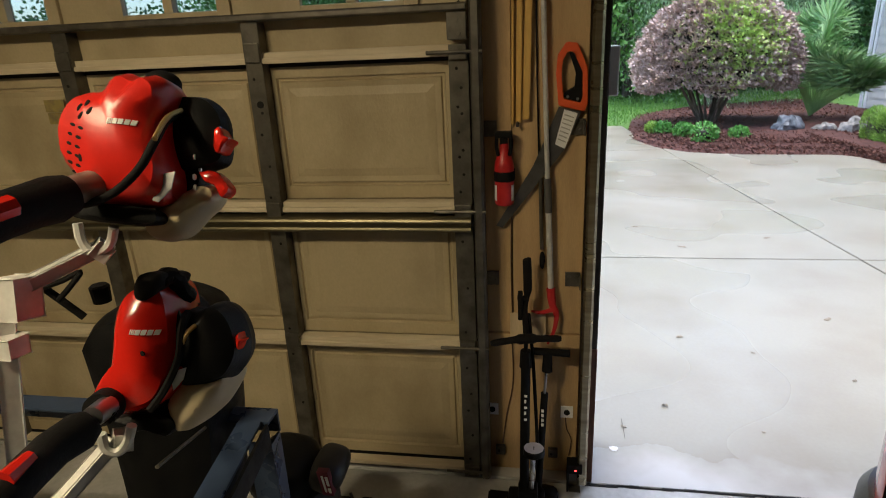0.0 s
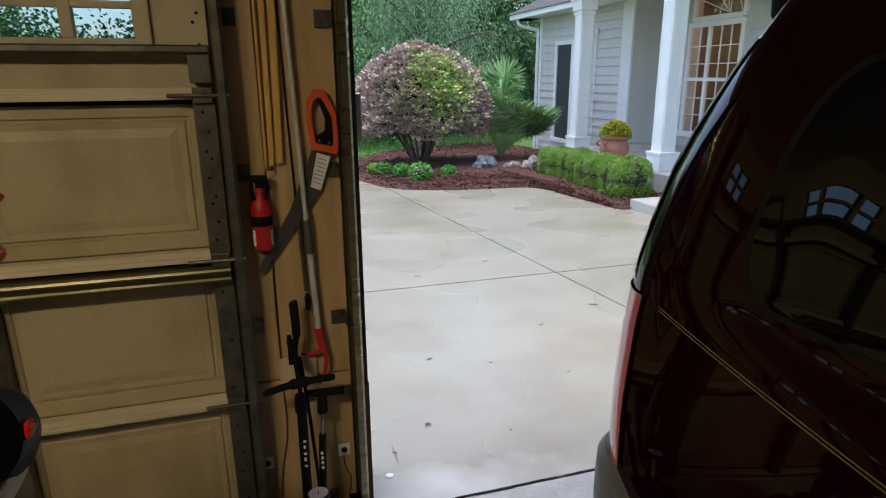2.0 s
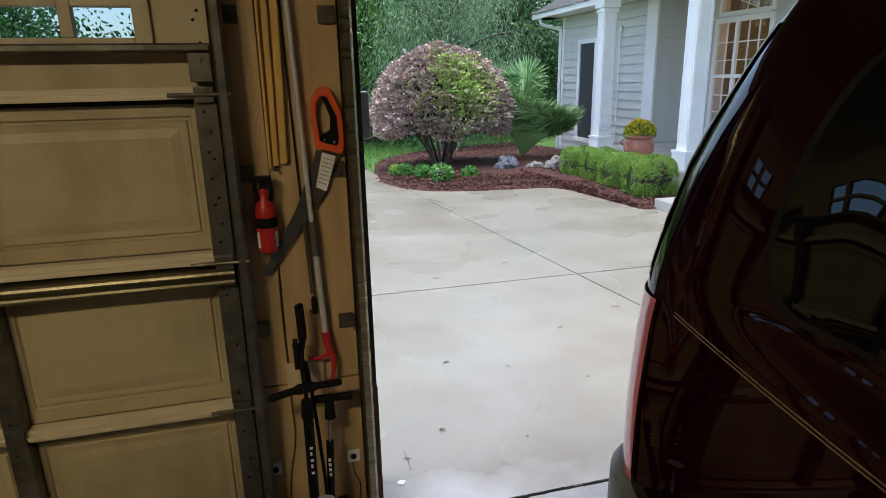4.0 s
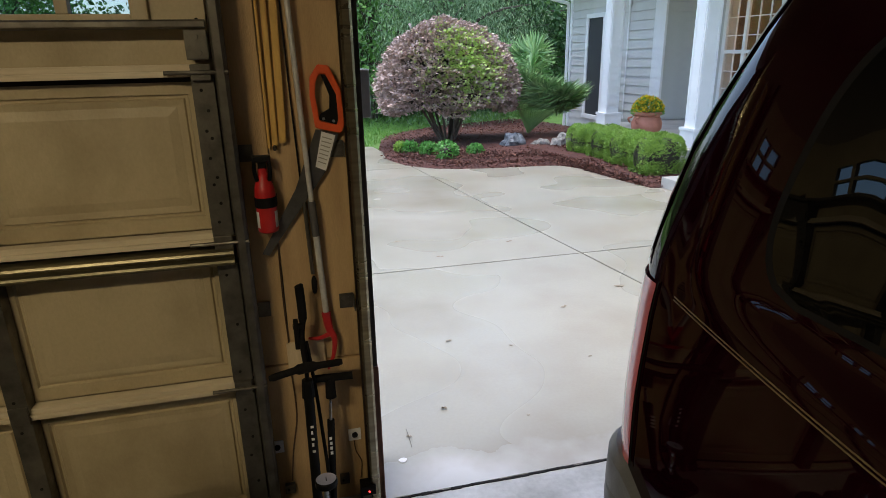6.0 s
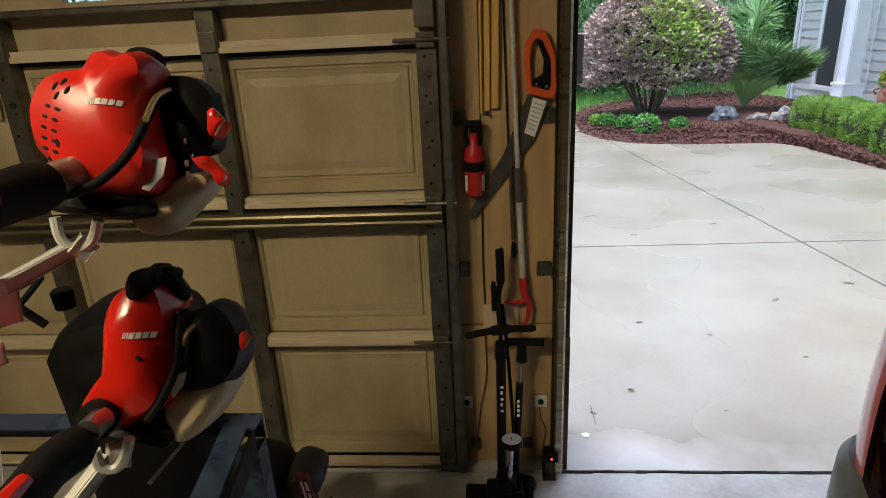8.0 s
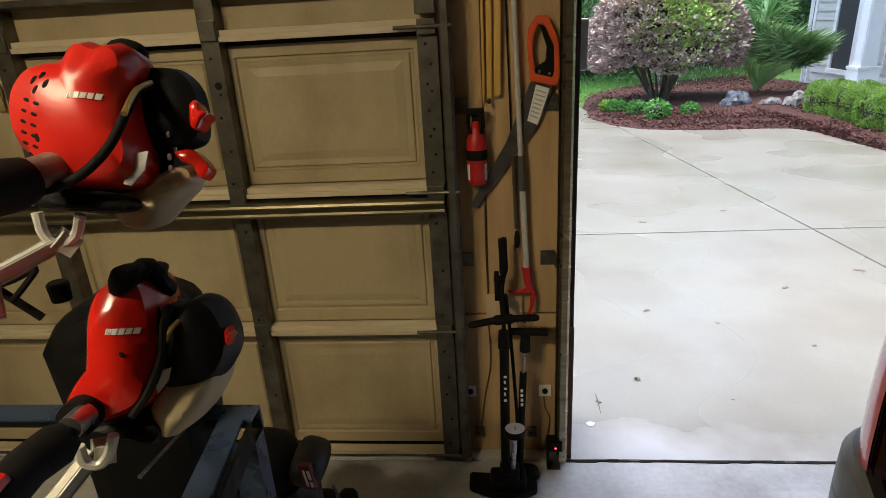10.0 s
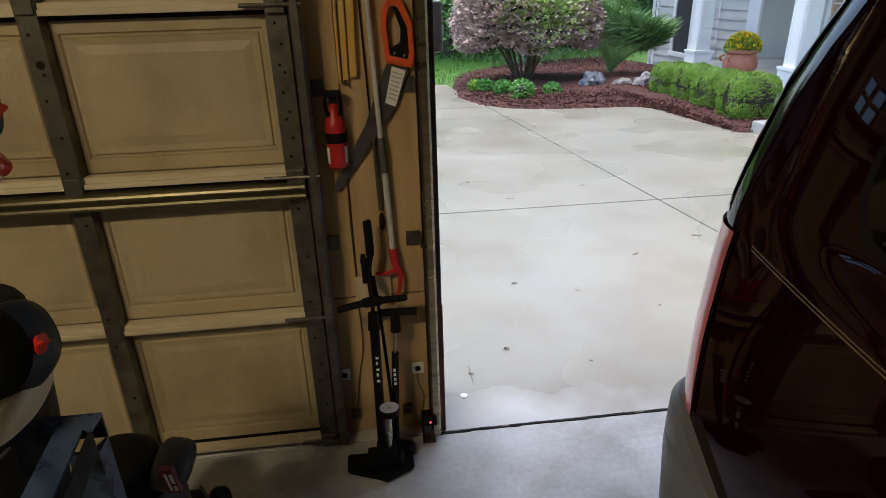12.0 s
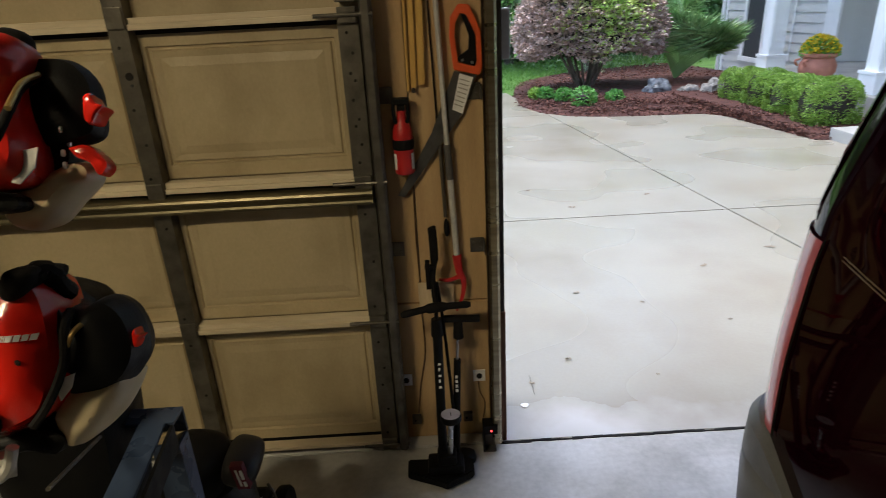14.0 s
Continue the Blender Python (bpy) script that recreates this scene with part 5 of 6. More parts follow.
for pts, r in (([(0.145, 2.449, 0.25), (0.150, 2.449, 0.2), (0.168, 2.449, 0.15), (0.16, 2.446, 0.08)], 0.002), ([(-0.055, 2.449, 0.60), (-0.05, 2.449, 0.4), (-0.075, 2.449, 0.25), (-0.092, 2.447, 0.12)], 0.0028),
               ([(-0.052, 2.449, 1.06), (-0.055, 2.449, 0.85), (-0.05, 2.449, 0.62)], 0.0022)):
    bm = bmesh.new()
    tube(bm, curve_pts(pts, 5), r, 6)
    tagged(part("wire", bm, mat("brown_wire", (0.10, 0.05, 0.025), rough=0.5)), "thin brown wire running down the plywood", "wire", "wires on the plywood")
for x in (-0.10, 0.10):
    o = thing("wire_connector", (x, 2.44, 0.09), "small metal wire connector low on the plywood", "connector", "wire connectors")
    part("body", boxes(((x - 0.018, 2.432, 0.075), (x + 0.018, 2.452, 0.112), 0.003)), GALV, o)
    bm = bmesh.new()
    tube(bm, [(x - 0.006, 2.43, 0.094), (x - 0.006, 2.434, 0.094)], 0.005, 8)
    part("screw", bm, BLACK_HOLE, o)

sensor = thing("door_sensor", (0.18, 2.36, 0), "black door safety sensor with a red light on a metal foot", "sensor")
part("housing", boxes(((0.150, 2.335, 0.085), (0.205, 2.385, 0.125), 0.004)), PLASTIC, sensor, "black housing")
part("bracket", boxes(((0.158, 2.372, 0.0), (0.200, 2.376, 0.09)), ((0.158, 2.34, 0.0), (0.200, 2.372, 0.004))), GALV, sensor, "steel foot")
part("side_leg", boxes(((0.150, 2.34, 0.0), (0.157, 2.38, 0.086))), PLASTIC, sensor)
bm = bmesh.new()
lathe(bm, (0.180, 2.3345, 0.102), [(0.0035, 0), (0.003, 0.002)], 10, (90, 0, 0))
part("indicator", bm, LED, sensor, "glowing red indicator")

pump = thing("floor_pump", (0.0, 2.25, 0), "black bicycle floor pump with gauge leaning on the plywood", "pump")
Q = [Vector((-0.004, 2.245, 0.06)), Vector((0.0, 2.30, 0.58))]
bm = bmesh.new()
tube(bm, Q, 0.0165, 16)
barrel = part("barrel", bm, PLASTIC, pump, "black steel barrel", smooth=True)
for k, z in enumerate((0.36, 0.382, 0.404, 0.426, 0.448)):
    p = Q[0].lerp(Q[1], (z - 0.06) / 0.52)
    bm = boxes(((p.x - 0.003, p.y - 0.0178, z), (p.x + 0.007 - 0.003 * (k % 2), p.y - 0.0155, z + 0.008 + 0.004 * (k % 2))))
    part("print_bar", bm, WHITE, barrel)
bm = bmesh.new()
tube(bm, [Q[1] - Vector((0, 0.002, 0.03)), Q[1] + Vector((0, 0.004, 0.03))], [0.022, 0.018], 14)
tube(bm, [Q[1], Q[1] + Vector((0, 0.008, 0.07))], 0.007, 8)
part("collar", bm, PLASTIC, pump)
bm = bmesh.new()
pts = curve_pts([(-0.118, 2.292, 0.637), (-0.05, 2.305, 0.645), (0.0, 2.31, 0.65), (0.05, 2.312, 0.652), (0.118, 2.31, 0.655)], 4)
tube(bm, pts, [0.008] + [0.0125] * 5 + [0.018] * 5 + [0.0125] * 5 + [0.008], 10)
part("handle", bm, RUBBER, pump, "black T handle", smooth=True)
bm = bmesh.new()
tube(bm, curve_pts([(0.0, 2.335, 0.655), (-0.005, 2.36, 0.74), (0.004, 2.37, 0.80), (0.002, 2.372, 0.90), (0.0, 2.372, 0.915)], 4), [0.010] * 8 + [0.0145] * 7 + [0.010, 0.006], 10)
box(bm, (-0.028, 2.345, 0.70), (-0.012, 2.375, 0.80), 0.004)
box(bm, (-0.030, 2.35, 0.77), (0.006, 2.37, 0.785), 0.003)
part("hose_head", bm, RUBBER, pump, "black clip-on hose head", smooth=True)
bm = bmesh.new()
tube(bm, curve_pts([(0.012, 2.26, 0.10), (0.04, 2.29, 0.2), (0.03, 2.33, 0.45), (0.018, 2.35, 0.62), (0.008, 2.36, 0.72)], 6), 0.006, 8)
part("hose", bm, RUBBER, pump, "black rubber hose", smooth=True)
bm = bmesh.new()
lathe(bm, (0.030, 2.205, 0.262), [(0.030, 0), (0.037, 0.006), (0.037, 0.024), (0.034, 0.027)], 24, (-4, 0, 0))
gauge = part("gauge", bm, PLASTIC, pump, "round pressure gauge", smooth=True)
bm = bmesh.new()
lathe(bm, pose(0.030, 2.205, 0.262, -4) @ Vector((0, 0, 0.0272)), [(0.033, 0), (0.033, 0.001)], 24, (-4, 0, 0))
part("dial", bm, mat("grey_white_dial", (0.5, 0.48, 0.52), (0.42, 0.4, 0.44), 30, 0.3), gauge, "greyish white dial")
bm = bmesh.new()
c = pose(0.030, 2.205, 0.262, -4)
box(bm, (-0.0015, -0.012, 0.0285), (0.0015, 0.008, 0.0293), 0, c)
part("needle", bm, BLACK_HOLE, gauge)
bm = bmesh.new()
tube(bm, [(0.028, 2.215, 0.26), (0.020, 2.225, 0.05)], 0.0095, 10)
part("gauge_stem", bm, STEEL, pump, smooth=True)
bm = bmesh.new()
slab_poly(bm, [(-0.135, 2.215, 0.004), (-0.02, 2.165, 0.004), (0.005, 2.150, 0.004), (0.03, 2.165, 0.004), (0.105, 2.205, 0.004), (0.105, 2.275, 0.004), (-0.135, 2.285, 0.004)], (0, 0, 0.035), 0.006)
box(bm, (-0.06, 2.19, 0.035), (0.07, 2.27, 0.075), 0.012)
box(bm, (-0.025, 2.195, 0.07), (0.045, 2.265, 0.11), 0.012)
part("foot_base", bm, PLASTIC, pump, "black folding foot base")

pump2 = thing("hand_pump", (0.065, 2.33, 0), "slim black tyre pump with T handle standing by the plywood", "pump")
bm = bmesh.new()
tube(bm, [(0.045, 2.30, 0.02), (0.065, 2.345, 0.42)], 0.013, 12)
b2 = part("barrel", bm, PLASTIC, pump2, smooth=True)
for k in range(4):
    z = 0.30 + 0.018 * k
    part("print_bar", boxes(((0.054, 2.316 + (z - 0.3) * 0.11, z), (0.063, 2.3185 + (z - 0.3) * 0.11, z + 0.011))), WHITE, b2)
bm = bmesh.new()
tube(bm, [(0.065, 2.345, 0.42), (0.072, 2.36, 0.53)], 0.005, 8)
part("rod", bm, STEEL, pump2, "bright steel rod", smooth=True)
bm = bmesh.new()
tube(bm, [(0.020, 2.36, 0.577), (0.150, 2.36, 0.572)], 0.0135, 12)
tube(bm, [(0.074, 2.362, 0.57), (0.073, 2.36, 0.50)], [0.016, 0.019], 12)
part("handle", bm, RUBBER, pump2, "black T handle", smooth=True)
bm = bmesh.new()
blob(bm, (0.045, 2.30, 0.02), (0.075, 0.04, 0.022), 3, seg=16, rows=8)
part("foot", bm, PLASTIC, pump2, smooth=True)

tagged(part("keypad_box", boxes(((0.248, 2.66, 1.405), (0.303, 2.72, 1.57), 0.006)), mat("grey_box_plastic", (0.66, 0.66, 0.63), (0.58, 0.58, 0.55), 12, 0.5)), "small grey outdoor box beside the open door", "keypad")


# ---- string trimmers on their rack ----
def pillow(bm, m, outline, y0, y1, rnd=0.02, squash=0.72):
    """A moulded shell: an outline (x, z) given depth from y0 to y1, both faces rounded off."""
    fine = [q for q in curve_pts([(x, z, 0) for x, z in outline + outline[:1]], 4)][:-1]
    cx, cz = sum(q.x for q in fine) / len(fine), sum(q.y for q in fine) / len(fine)
    steps = [(y0, squash * 0.55), (y0 + rnd * 0.12, squash * 0.85), (y0 + rnd * 0.4, (1 + squash) / 2 + 0.03), (y0 + rnd, 0.985), (y0 + rnd * 1.4, 1.0), (y1 - rnd * 0.9, 1.0), (y1 - rnd * 0.3, 0.93), (y1, squash)]
    tmp = bmesh.new()
    ring_loft(tmp, [[m @ Vector((cx + (q.x - cx) * s, y, cz + (q.y - cz) * s)) for q in fine] for y, s in steps])
    join(bm, tmp)
    return bm


def bars(name, m, x, z, w, h, parent, depth, material=WHITE, slant=0.25):
    """A plain emblem of slanted bars in place of lettering, laid on a shell."""
    for x0, x1 in ((0.0, 0.035), (0.07, 0.105), (0.14, 0.175), (0.21, 0.38), (0.42, 0.58), (0.63, 0.78), (0.83, 1.0)):
        bm = bmesh.new()
        n = 1 if x1 - x0 < 0.1 else 3
        rings = []
        for k in range(n + 1):
            a = x0 + (x1 - x0) * k / n
            ring = []
            for s, off in ((0, 0.0012), (1, 0.0012), (1, -0.001), (0, -0.001)):
                px, pz = x + w * a + s * slant * h, z + s * h
                ring.append(m @ Vector((px, depth(px, pz) - off, pz)))
            rings.append(ring)
        ring_loft(bm, rings)
        part(name, bm, material, parent, "plain white emblem bar")


M1B = Matrix.Translation((-0.397, 1.114, 1.503)) @ pose(0, 0, 0, -20.6, 4.3, 5.4)
M1 = Matrix.Translation((-0.405, 1.116, 1.511)) @ pose(0, 0, 0, -20.6, 4.3, 5.4)
t1 = thing("string_trimmer", (-0.408, 1.089, 1.446), "red string trimmer engine with milky fuel tank on a rack", "string trimmer", "string trimmers")
bm = pillow(bmesh.new(), M1, [(-0.093, 0.013), (-0.089, 0.033), (-0.076, 0.052), (-0.054, 0.061), (-0.035, 0.064), (-0.026, 0.078), (-0.016, 0.085), (0.003, 0.079), (0.015, 0.084), (0.028, 0.076), (0.032, 0.058), (0.027, 0.03), (0.033, -0.004), (0.039, -0.038), (0.031, -0.06), (-0.006, -0.066), (-0.045, -0.063), (-0.074, -0.032), (-0.088, -0.015)], -0.055, 0.05, 0.035, 0.6)
cover = part("engine_cover", bm, RED_SATIN, t1, "satin red plastic engine cover", smooth=True)
front = skin(cover, M1)
EX1, _, EZ1 = (-0.017, -0.045, 0.019)
bars("emblem_bar", M1, EX1, EZ1, 0.028, 0.0058, cover, front)
for k in range(16):
    bm = bmesh.new()
    i, j = k % 2, k // 2
    x, z = EX1 - 0.046 + 0.011 * i + 0.0016 * (j - 3.5) ** 2 * 0.35, EZ1 - 0.002 - 0.0098 * j - 0.004 * i
    blob(bm, M1 @ Vector((x, front(x, z) + 0.001, z)), (0.0046, 0.0022, 0.0019), 2.2, (-20, 25, 5), 10, 6)
    part("vent_slot", bm, BLACK_HOLE, cover)
for dx, dz, r in ((-0.034, 0.017, 30), (-0.026, 0.021, 30), (-0.030, 0.008, 40), (-0.020, 0.013, 40), (-0.032, -0.036, 0)):
    bm = bmesh.new()
    x, z = EX1 + dx, EZ1 + dz
    blob(bm, M1 @ Vector((x, front(x, z) + 0.001, z)), (0.0026, 0.0022, 0.0052), 2.2, (-20, r, 5), 10, 6)
    part("vent_slot", bm, BLACK_HOLE, cover)
bm = bmesh.new()
pillow(bm, M1B, [(-0.018, 0.063), (0.035, 0.073), (0.039, 0.004), (0.035, -0.047), (-0.002, -0.062), (-0.018, -0.034), (-0.012, 0.016)], 0.015, 0.09, 0.02, 0.8)
part("engine_block", bm, PLASTIC, t1, "black engine block")
bm = bmesh.new()
pillow(bm, M1B, [(-0.004, 0.074), (0.028, 0.08), (0.053, 0.076), (0.071, 0.057), (0.077, 0.031), (0.076, 0.002), (0.053, -0.009), (0.021, -0.015), (0.004, -0.009), (-0.002, 0.021), (-0.006, 0.05)], 0.0, 0.05, 0.025, 0.75)
air = part("air_cleaner", bm, PLASTIC, t1, "black ribbed air cleaner cover", smooth=True)
bm = bmesh.new()
pillow(bm, M1B, [(0.068, 0.036), (0.074, 0.04), (0.08, 0.03), (0.087, 0.027), (0.081, 0.019), (0.076, 0.009), (0.069, 0.013)], -0.004, 0.03, 0.006, 0.8)
part("knob", bm, RED, air, "red knob")
front3 = skin(air, M1B)
for k in range(4):
    bm = bmesh.new()
    x, z = 0.045 + 0.0015 * k, 0.004 - 0.012 * k
    blob(bm, M1B @ Vector((x, front3(x, z), z)), (0.0022, 0.002, 0.0036), 3, (-20, 0, 5), 8, 6)
    part("fin_gap", bm, STEEL, air)
bm = bmesh.new()
pillow(bm, M1B, [(-0.02, -0.079), (-0.005, -0.056), (0.02, -0.042), (0.051, -0.025), (0.067, -0.029), (0.068, -0.044), (0.048, -0.066), (0.029, -0.088), (0.007, -0.096), (-0.012, -0.092)], 0.0, 0.06, 0.028, 0.7)
part("fuel_tank", bm, TANK, t1, "milky translucent fuel tank", smooth=True)
bm = bmesh.new()
pillow(bm, M1B, [(0.051, -0.014), (0.068, -0.011), (0.083, -0.023), (0.088, -0.033), (0.08, -0.042), (0.072, -0.03), (0.059, -0.024)], 0.0, 0.03, 0.006, 0.85)
part("tank_cap", bm, RED, t1, "red lever cap")
bm = bmesh.new()
tube(bm, curve_pts([M1 @ Vector(q) for q in ((0.049, 0.020, -0.011), (0.047, 0.020, -0.029), (0.041, 0.025, -0.040))], 3), 0.006, 8)
part("primer_tube", bm, RUBBER, t1)
bm = bmesh.new()
tube(bm, curve_pts([M1 @ Vector(q) for q in ((0.036, 0.000, 0.047), (0.036, -0.030, 0.030), (0.037, -0.055, 0.002), (0.025, -0.060, -0.028), (-0.002, -0.055, -0.053), (-0.031, -0.050, -0.066), (-0.051, -0.060, -0.072))], 8), 0.0047, 10)
part("cable_sleeve", bm, RUBBER, t1, "black corrugated cable sleeve", smooth=True)
bm = bmesh.new()
tube(bm, curve_pts([M1 @ Vector(q) for q in ((0.040, -0.008, 0.047), (0.039, -0.037, 0.031), (0.041, -0.063, 0.003))], 5), 0.003, 8)
part("brass_cable", bm, mat("brass_cable", (0.6, 0.42, 0.16), rough=0.3, metal=0.8), t1, "bare brass cable")
bm = bmesh.new()
blob(bm, M1 @ Vector((0.002, 0.020, 0.082)), (0.02, 0.02, 0.017), 2.6, (0, 20, 0), 14, 8)
tube(bm, curve_pts([M1 @ Vector(q) for q in ((0.009, 0.010, 0.079), (0.021, 0.010, 0.072), (0.026, 0.015, 0.066))], 4), 0.004, 7)
part("spark_plug_boot", bm, RUBBER, t1, "black spark plug boot", smooth=True)
bm = bmesh.new()
tube(bm, [M1 @ Vector((-0.002, 0.020, 0.069)), M1 @ Vector((0.025, 0.030, 0.069))], 0.006, 8)
part("plug_lead", bm, PLY_LIGHT, t1)
bm = bmesh.new()
tube(bm, [M1 @ Vector((-0.038, -0.038, -0.046)), M1 @ Vector((-0.046, -0.068, -0.058))], [0.017, 0.016], 18)
part("clutch_collar", bm, mat("dull_cast_metal", (0.26, 0.23, 0.19), (0.16, 0.14, 0.115), 40, 0.35, 0.5, metal=0.6), t1, "cast aluminium clutch collar", smooth=True)
bm = bmesh.new()
path = [M1 @ Vector(q) for q in ((-0.045, -0.068, -0.060), (-0.051, -0.085, -0.068), (-0.055, -0.110, -0.077), (-0.055, -0.150, -0.091), (-0.060, -0.200, -0.115))]
tube(bm, path, [0.021, 0.025, 0.023, 0.022, 0.022], 16)
part("grip", bm, RUBBER, t1, "black rubber handle grip", smooth=True)
bm = bmesh.new()
tube(bm, [M1 @ Vector((-0.040, -0.152, -0.080)), M1 @ Vector((-0.044, -0.176, -0.090))], 0.011, 8)
part("trigger", bm, RED, t1, "red stop switch")
bm = bmesh.new()
pillow(bm, M1, [(-0.076, -0.067), (-0.034, -0.065), (0.019, -0.069), (0.025, -0.084), (-0.017, -0.087), (-0.068, -0.082)], -0.03, 0.06, 0.012, 0.9)
part("guard", bm, PLASTIC, t1, "black lower guard")
bm = bmesh.new()
slab_poly(bm, [M1 @ Vector((x, -0.028, z)) for x, z in [(0.034, -0.029), (0.047, -0.026), (0.044, -0.045), (0.03, -0.061), (0.023, -0.059)]], M1.to_3x3() @ Vector((0, 0.002, 0)))
part("spec_label", bm, mat("silver_label", (0.5, 0.5, 0.5), (0.35, 0.35, 0.35), 60, 0.4), t1, "silver printed label")

M2B = Matrix.Translation((-0.397, 1.044, 1.290)) @ pose(0, 0, 0, -20.6, 4.3, 5.4)
M2 = Matrix.Translation((-0.403, 1.045, 1.293)) @ pose(0, 0, 0, -20.6, 4.3, 5.4)
t2 = thing("string_trimmer", (-0.407, 1.015, 1.222), "red string trimmer with black air cover held lower on the rack", "string trimmer", "string trimmers")
bm = pillow(bmesh.new(), M2, [(-0.029, 0.03), (-0.025, 0.053), (-0.014, 0.073), (0.007, 0.085), (0.024, 0.083), (0.034, 0.064), (0.04, 0.033), (0.042, 0.002), (0.037, -0.029), (0.027, -0.057), (0.002, -0.071), (-0.021, -0.078), (-0.044, -0.068), (-0.051, -0.057), (-0.044, -0.043), (-0.032, -0.032), (-0.029, -0.006)], -0.05, 0.06, 0.04, 0.68)
cover2 = part("engine_cover", bm, RED, t2, "glossy red plastic engine cover", smooth=True)
front2 = skin(cover2, M2)
EX2, _, EZ2 = (0.001, -0.055, 0.021)
bars("emblem_bar", M2, EX2, EZ2, 0.028, 0.0058, cover2, front2)
bm = bmesh.new()
hx, _, hz = (0.016, -0.055, 0.001)
blob(bm, M2 @ Vector((hx, front2(hx, hz), hz)), (0.0032, 0.0015, 0.0032), 2, seg=10, rows=6)
part("screw_hole", bm, BLACK_HOLE, cover2)
bm = bmesh.new()
pillow(bm, M2, [(-0.001, 0.073), (0.004, 0.086), (0.018, 0.091), (0.03, 0.089), (0.029, 0.079), (0.021, 0.065), (0.01, 0.057), (0.001, 0.06)], -0.05, 0.03, 0.012, 0.75)
part("top_vent", bm, RUBBER, cover2, "black top vent cap", smooth=True)
bm = bmesh.new()
tube(bm, curve_pts([M2 @ Vector(q) for q in ((0.021, -0.030, 0.081), (0.026, -0.020, 0.086), (0.031, -0.010, 0.079), (0.033, 0.000, 0.068), (0.032, 0.020, 0.061))], 4), [0.010, 0.011] * 8 + [0.009], 9)
blob(bm, M2 @ Vector((0.030, -0.010, 0.079)), (0.012, 0.012, 0.012), 2, seg=12, rows=8)
part("spark_plug_boot", bm, RUBBER, t2, "black spark plug boot", smooth=True)
bm = bmesh.new()
pillow(bm, M2B, [(-0.0, 0.038), (0.013, 0.059), (0.021, 0.066), (0.029, 0.051), (0.046, 0.05), (0.065, 0.059), (0.085, 0.047), (0.098, 0.021), (0.1, -0.002), (0.09, -0.025), (0.072, -0.039), (0.042, -0.046), (0.017, -0.035), (0.004, -0.005)], -0.02, 0.07, 0.04, 0.7)
air2 = part("air_cover", bm, PLASTIC, t2, "large black ribbed air cleaner cover", smooth=True)
bm = bmesh.new()
pillow(bm, M2B, [(0.094, 0.022), (0.097, 0.026), (0.099, 0.020), (0.103, 0.018), (0.100, 0.013), (0.098, 0.006), (0.095, 0.010)], -0.004, 0.02, 0.005, 0.8)
part("knob", bm, RED, air2, "red twist knob")
bm = bmesh.new()
pillow(bm, M2B, [(-0.006, 0.055), (0.019, 0.062), (0.019, 0.004), (0.012, -0.047), (-0.007, -0.085), (-0.023, -0.088), (-0.004, -0.021)], 0.0, 0.08, 0.02, 0.8)
part("engine_block", bm, PLASTIC, t2, "black engine block")
bm = bmesh.new()
pillow(bm, M2B, [(0.012, -0.064), (0.022, -0.042), (0.04, -0.027), (0.08, -0.024), (0.082, -0.037), (0.07, -0.062), (0.056, -0.081), (0.035, -0.097), (0.022, -0.092)], -0.01, 0.085, 0.03, 0.7)
part("fuel_tank", bm, TANK, t2, "milky translucent fuel tank", smooth=True)
bm = bmesh.new()
pillow(bm, M2, [(0.024, -0.045), (0.037, -0.016), (0.049, -0.013), (0.048, -0.027), (0.034, -0.048), (0.021, -0.061)], -0.02, 0.03, 0.008, 0.8)
shroud = part("side_shroud", bm, RED, t2, "red side shroud", smooth=True)
bm = bmesh.new()
slab_poly(bm, [M2 @ Vector((x, -0.024, z)) for x, z in [(0.043, -0.02), (0.054, -0.016), (0.051, -0.03), (0.041, -0.043), (0.039, -0.036)]], M2.to_3x3() @ Vector((0, 0.002, 0)))
part("spec_label", bm, WHITE, shroud, "white printed label")
bm = bmesh.new()
tube(bm, curve_pts([M2 @ Vector(q) for q in ((0.060, -0.020, 0.031), (0.054, -0.030, 0.021), (0.047, -0.030, -0.001))], 5), 0.0028, 8)
part("brass_cable", bm, bpy.data.materials["brass_cable"], t2, "bare brass cable")
bm = bmesh.new()
tube(bm, curve_pts([M2 @ Vector(q) for q in ((0.046, -0.010, 0.044), (0.049, -0.030, 0.028), (0.047, -0.030, -0.006), (0.034, -0.030, -0.040), (0.018, -0.030, -0.065))], 5), 0.0045, 8)
part("cable_sleeve", bm, RUBBER, t2, "black cable sleeve", smooth=True)
bm = bmesh.new()
tube(bm, [M2 @ Vector((-0.021, -0.045, -0.057)), M2 @ Vector((-0.018, -0.065, -0.059))], [0.019, 0.018], 18)
part("neck_ring", bm, RUBBER, t2, "black neck ring", smooth=True)
bm = bmesh.new()
tube(bm, [M2 @ Vector((-0.012, -0.060, -0.055)), M2 @ Vector((-0.007, -0.095, -0.058))], [0.012, 0.011], 14)
part("shaft_tube", bm, STEEL, t2, "bright steel shaft", smooth=True)
bm = bmesh.new()
tube(bm, [M2 @ Vector(q) for q in ((-0.007, -0.095, -0.062), (-0.012, -0.105, -0.069), (-0.022, -0.130, -0.080), (-0.015, -0.170, -0.088), (-0.017, -0.210, -0.107))], [0.014, 0.020, 0.019, 0.018, 0.018], 16)
part("grip", bm, RUBBER, t2, "black rubber handle grip", smooth=True)
bm = bmesh.new()
tube(bm, [M2 @ Vector((-0.012, -0.172, -0.073)), M2 @ Vector((-0.013, -0.200, -0.084))], [0.007, 0.009], 8)
part("trigger", bm, RED, t2, "red throttle trigger")
bm = bmesh.new()
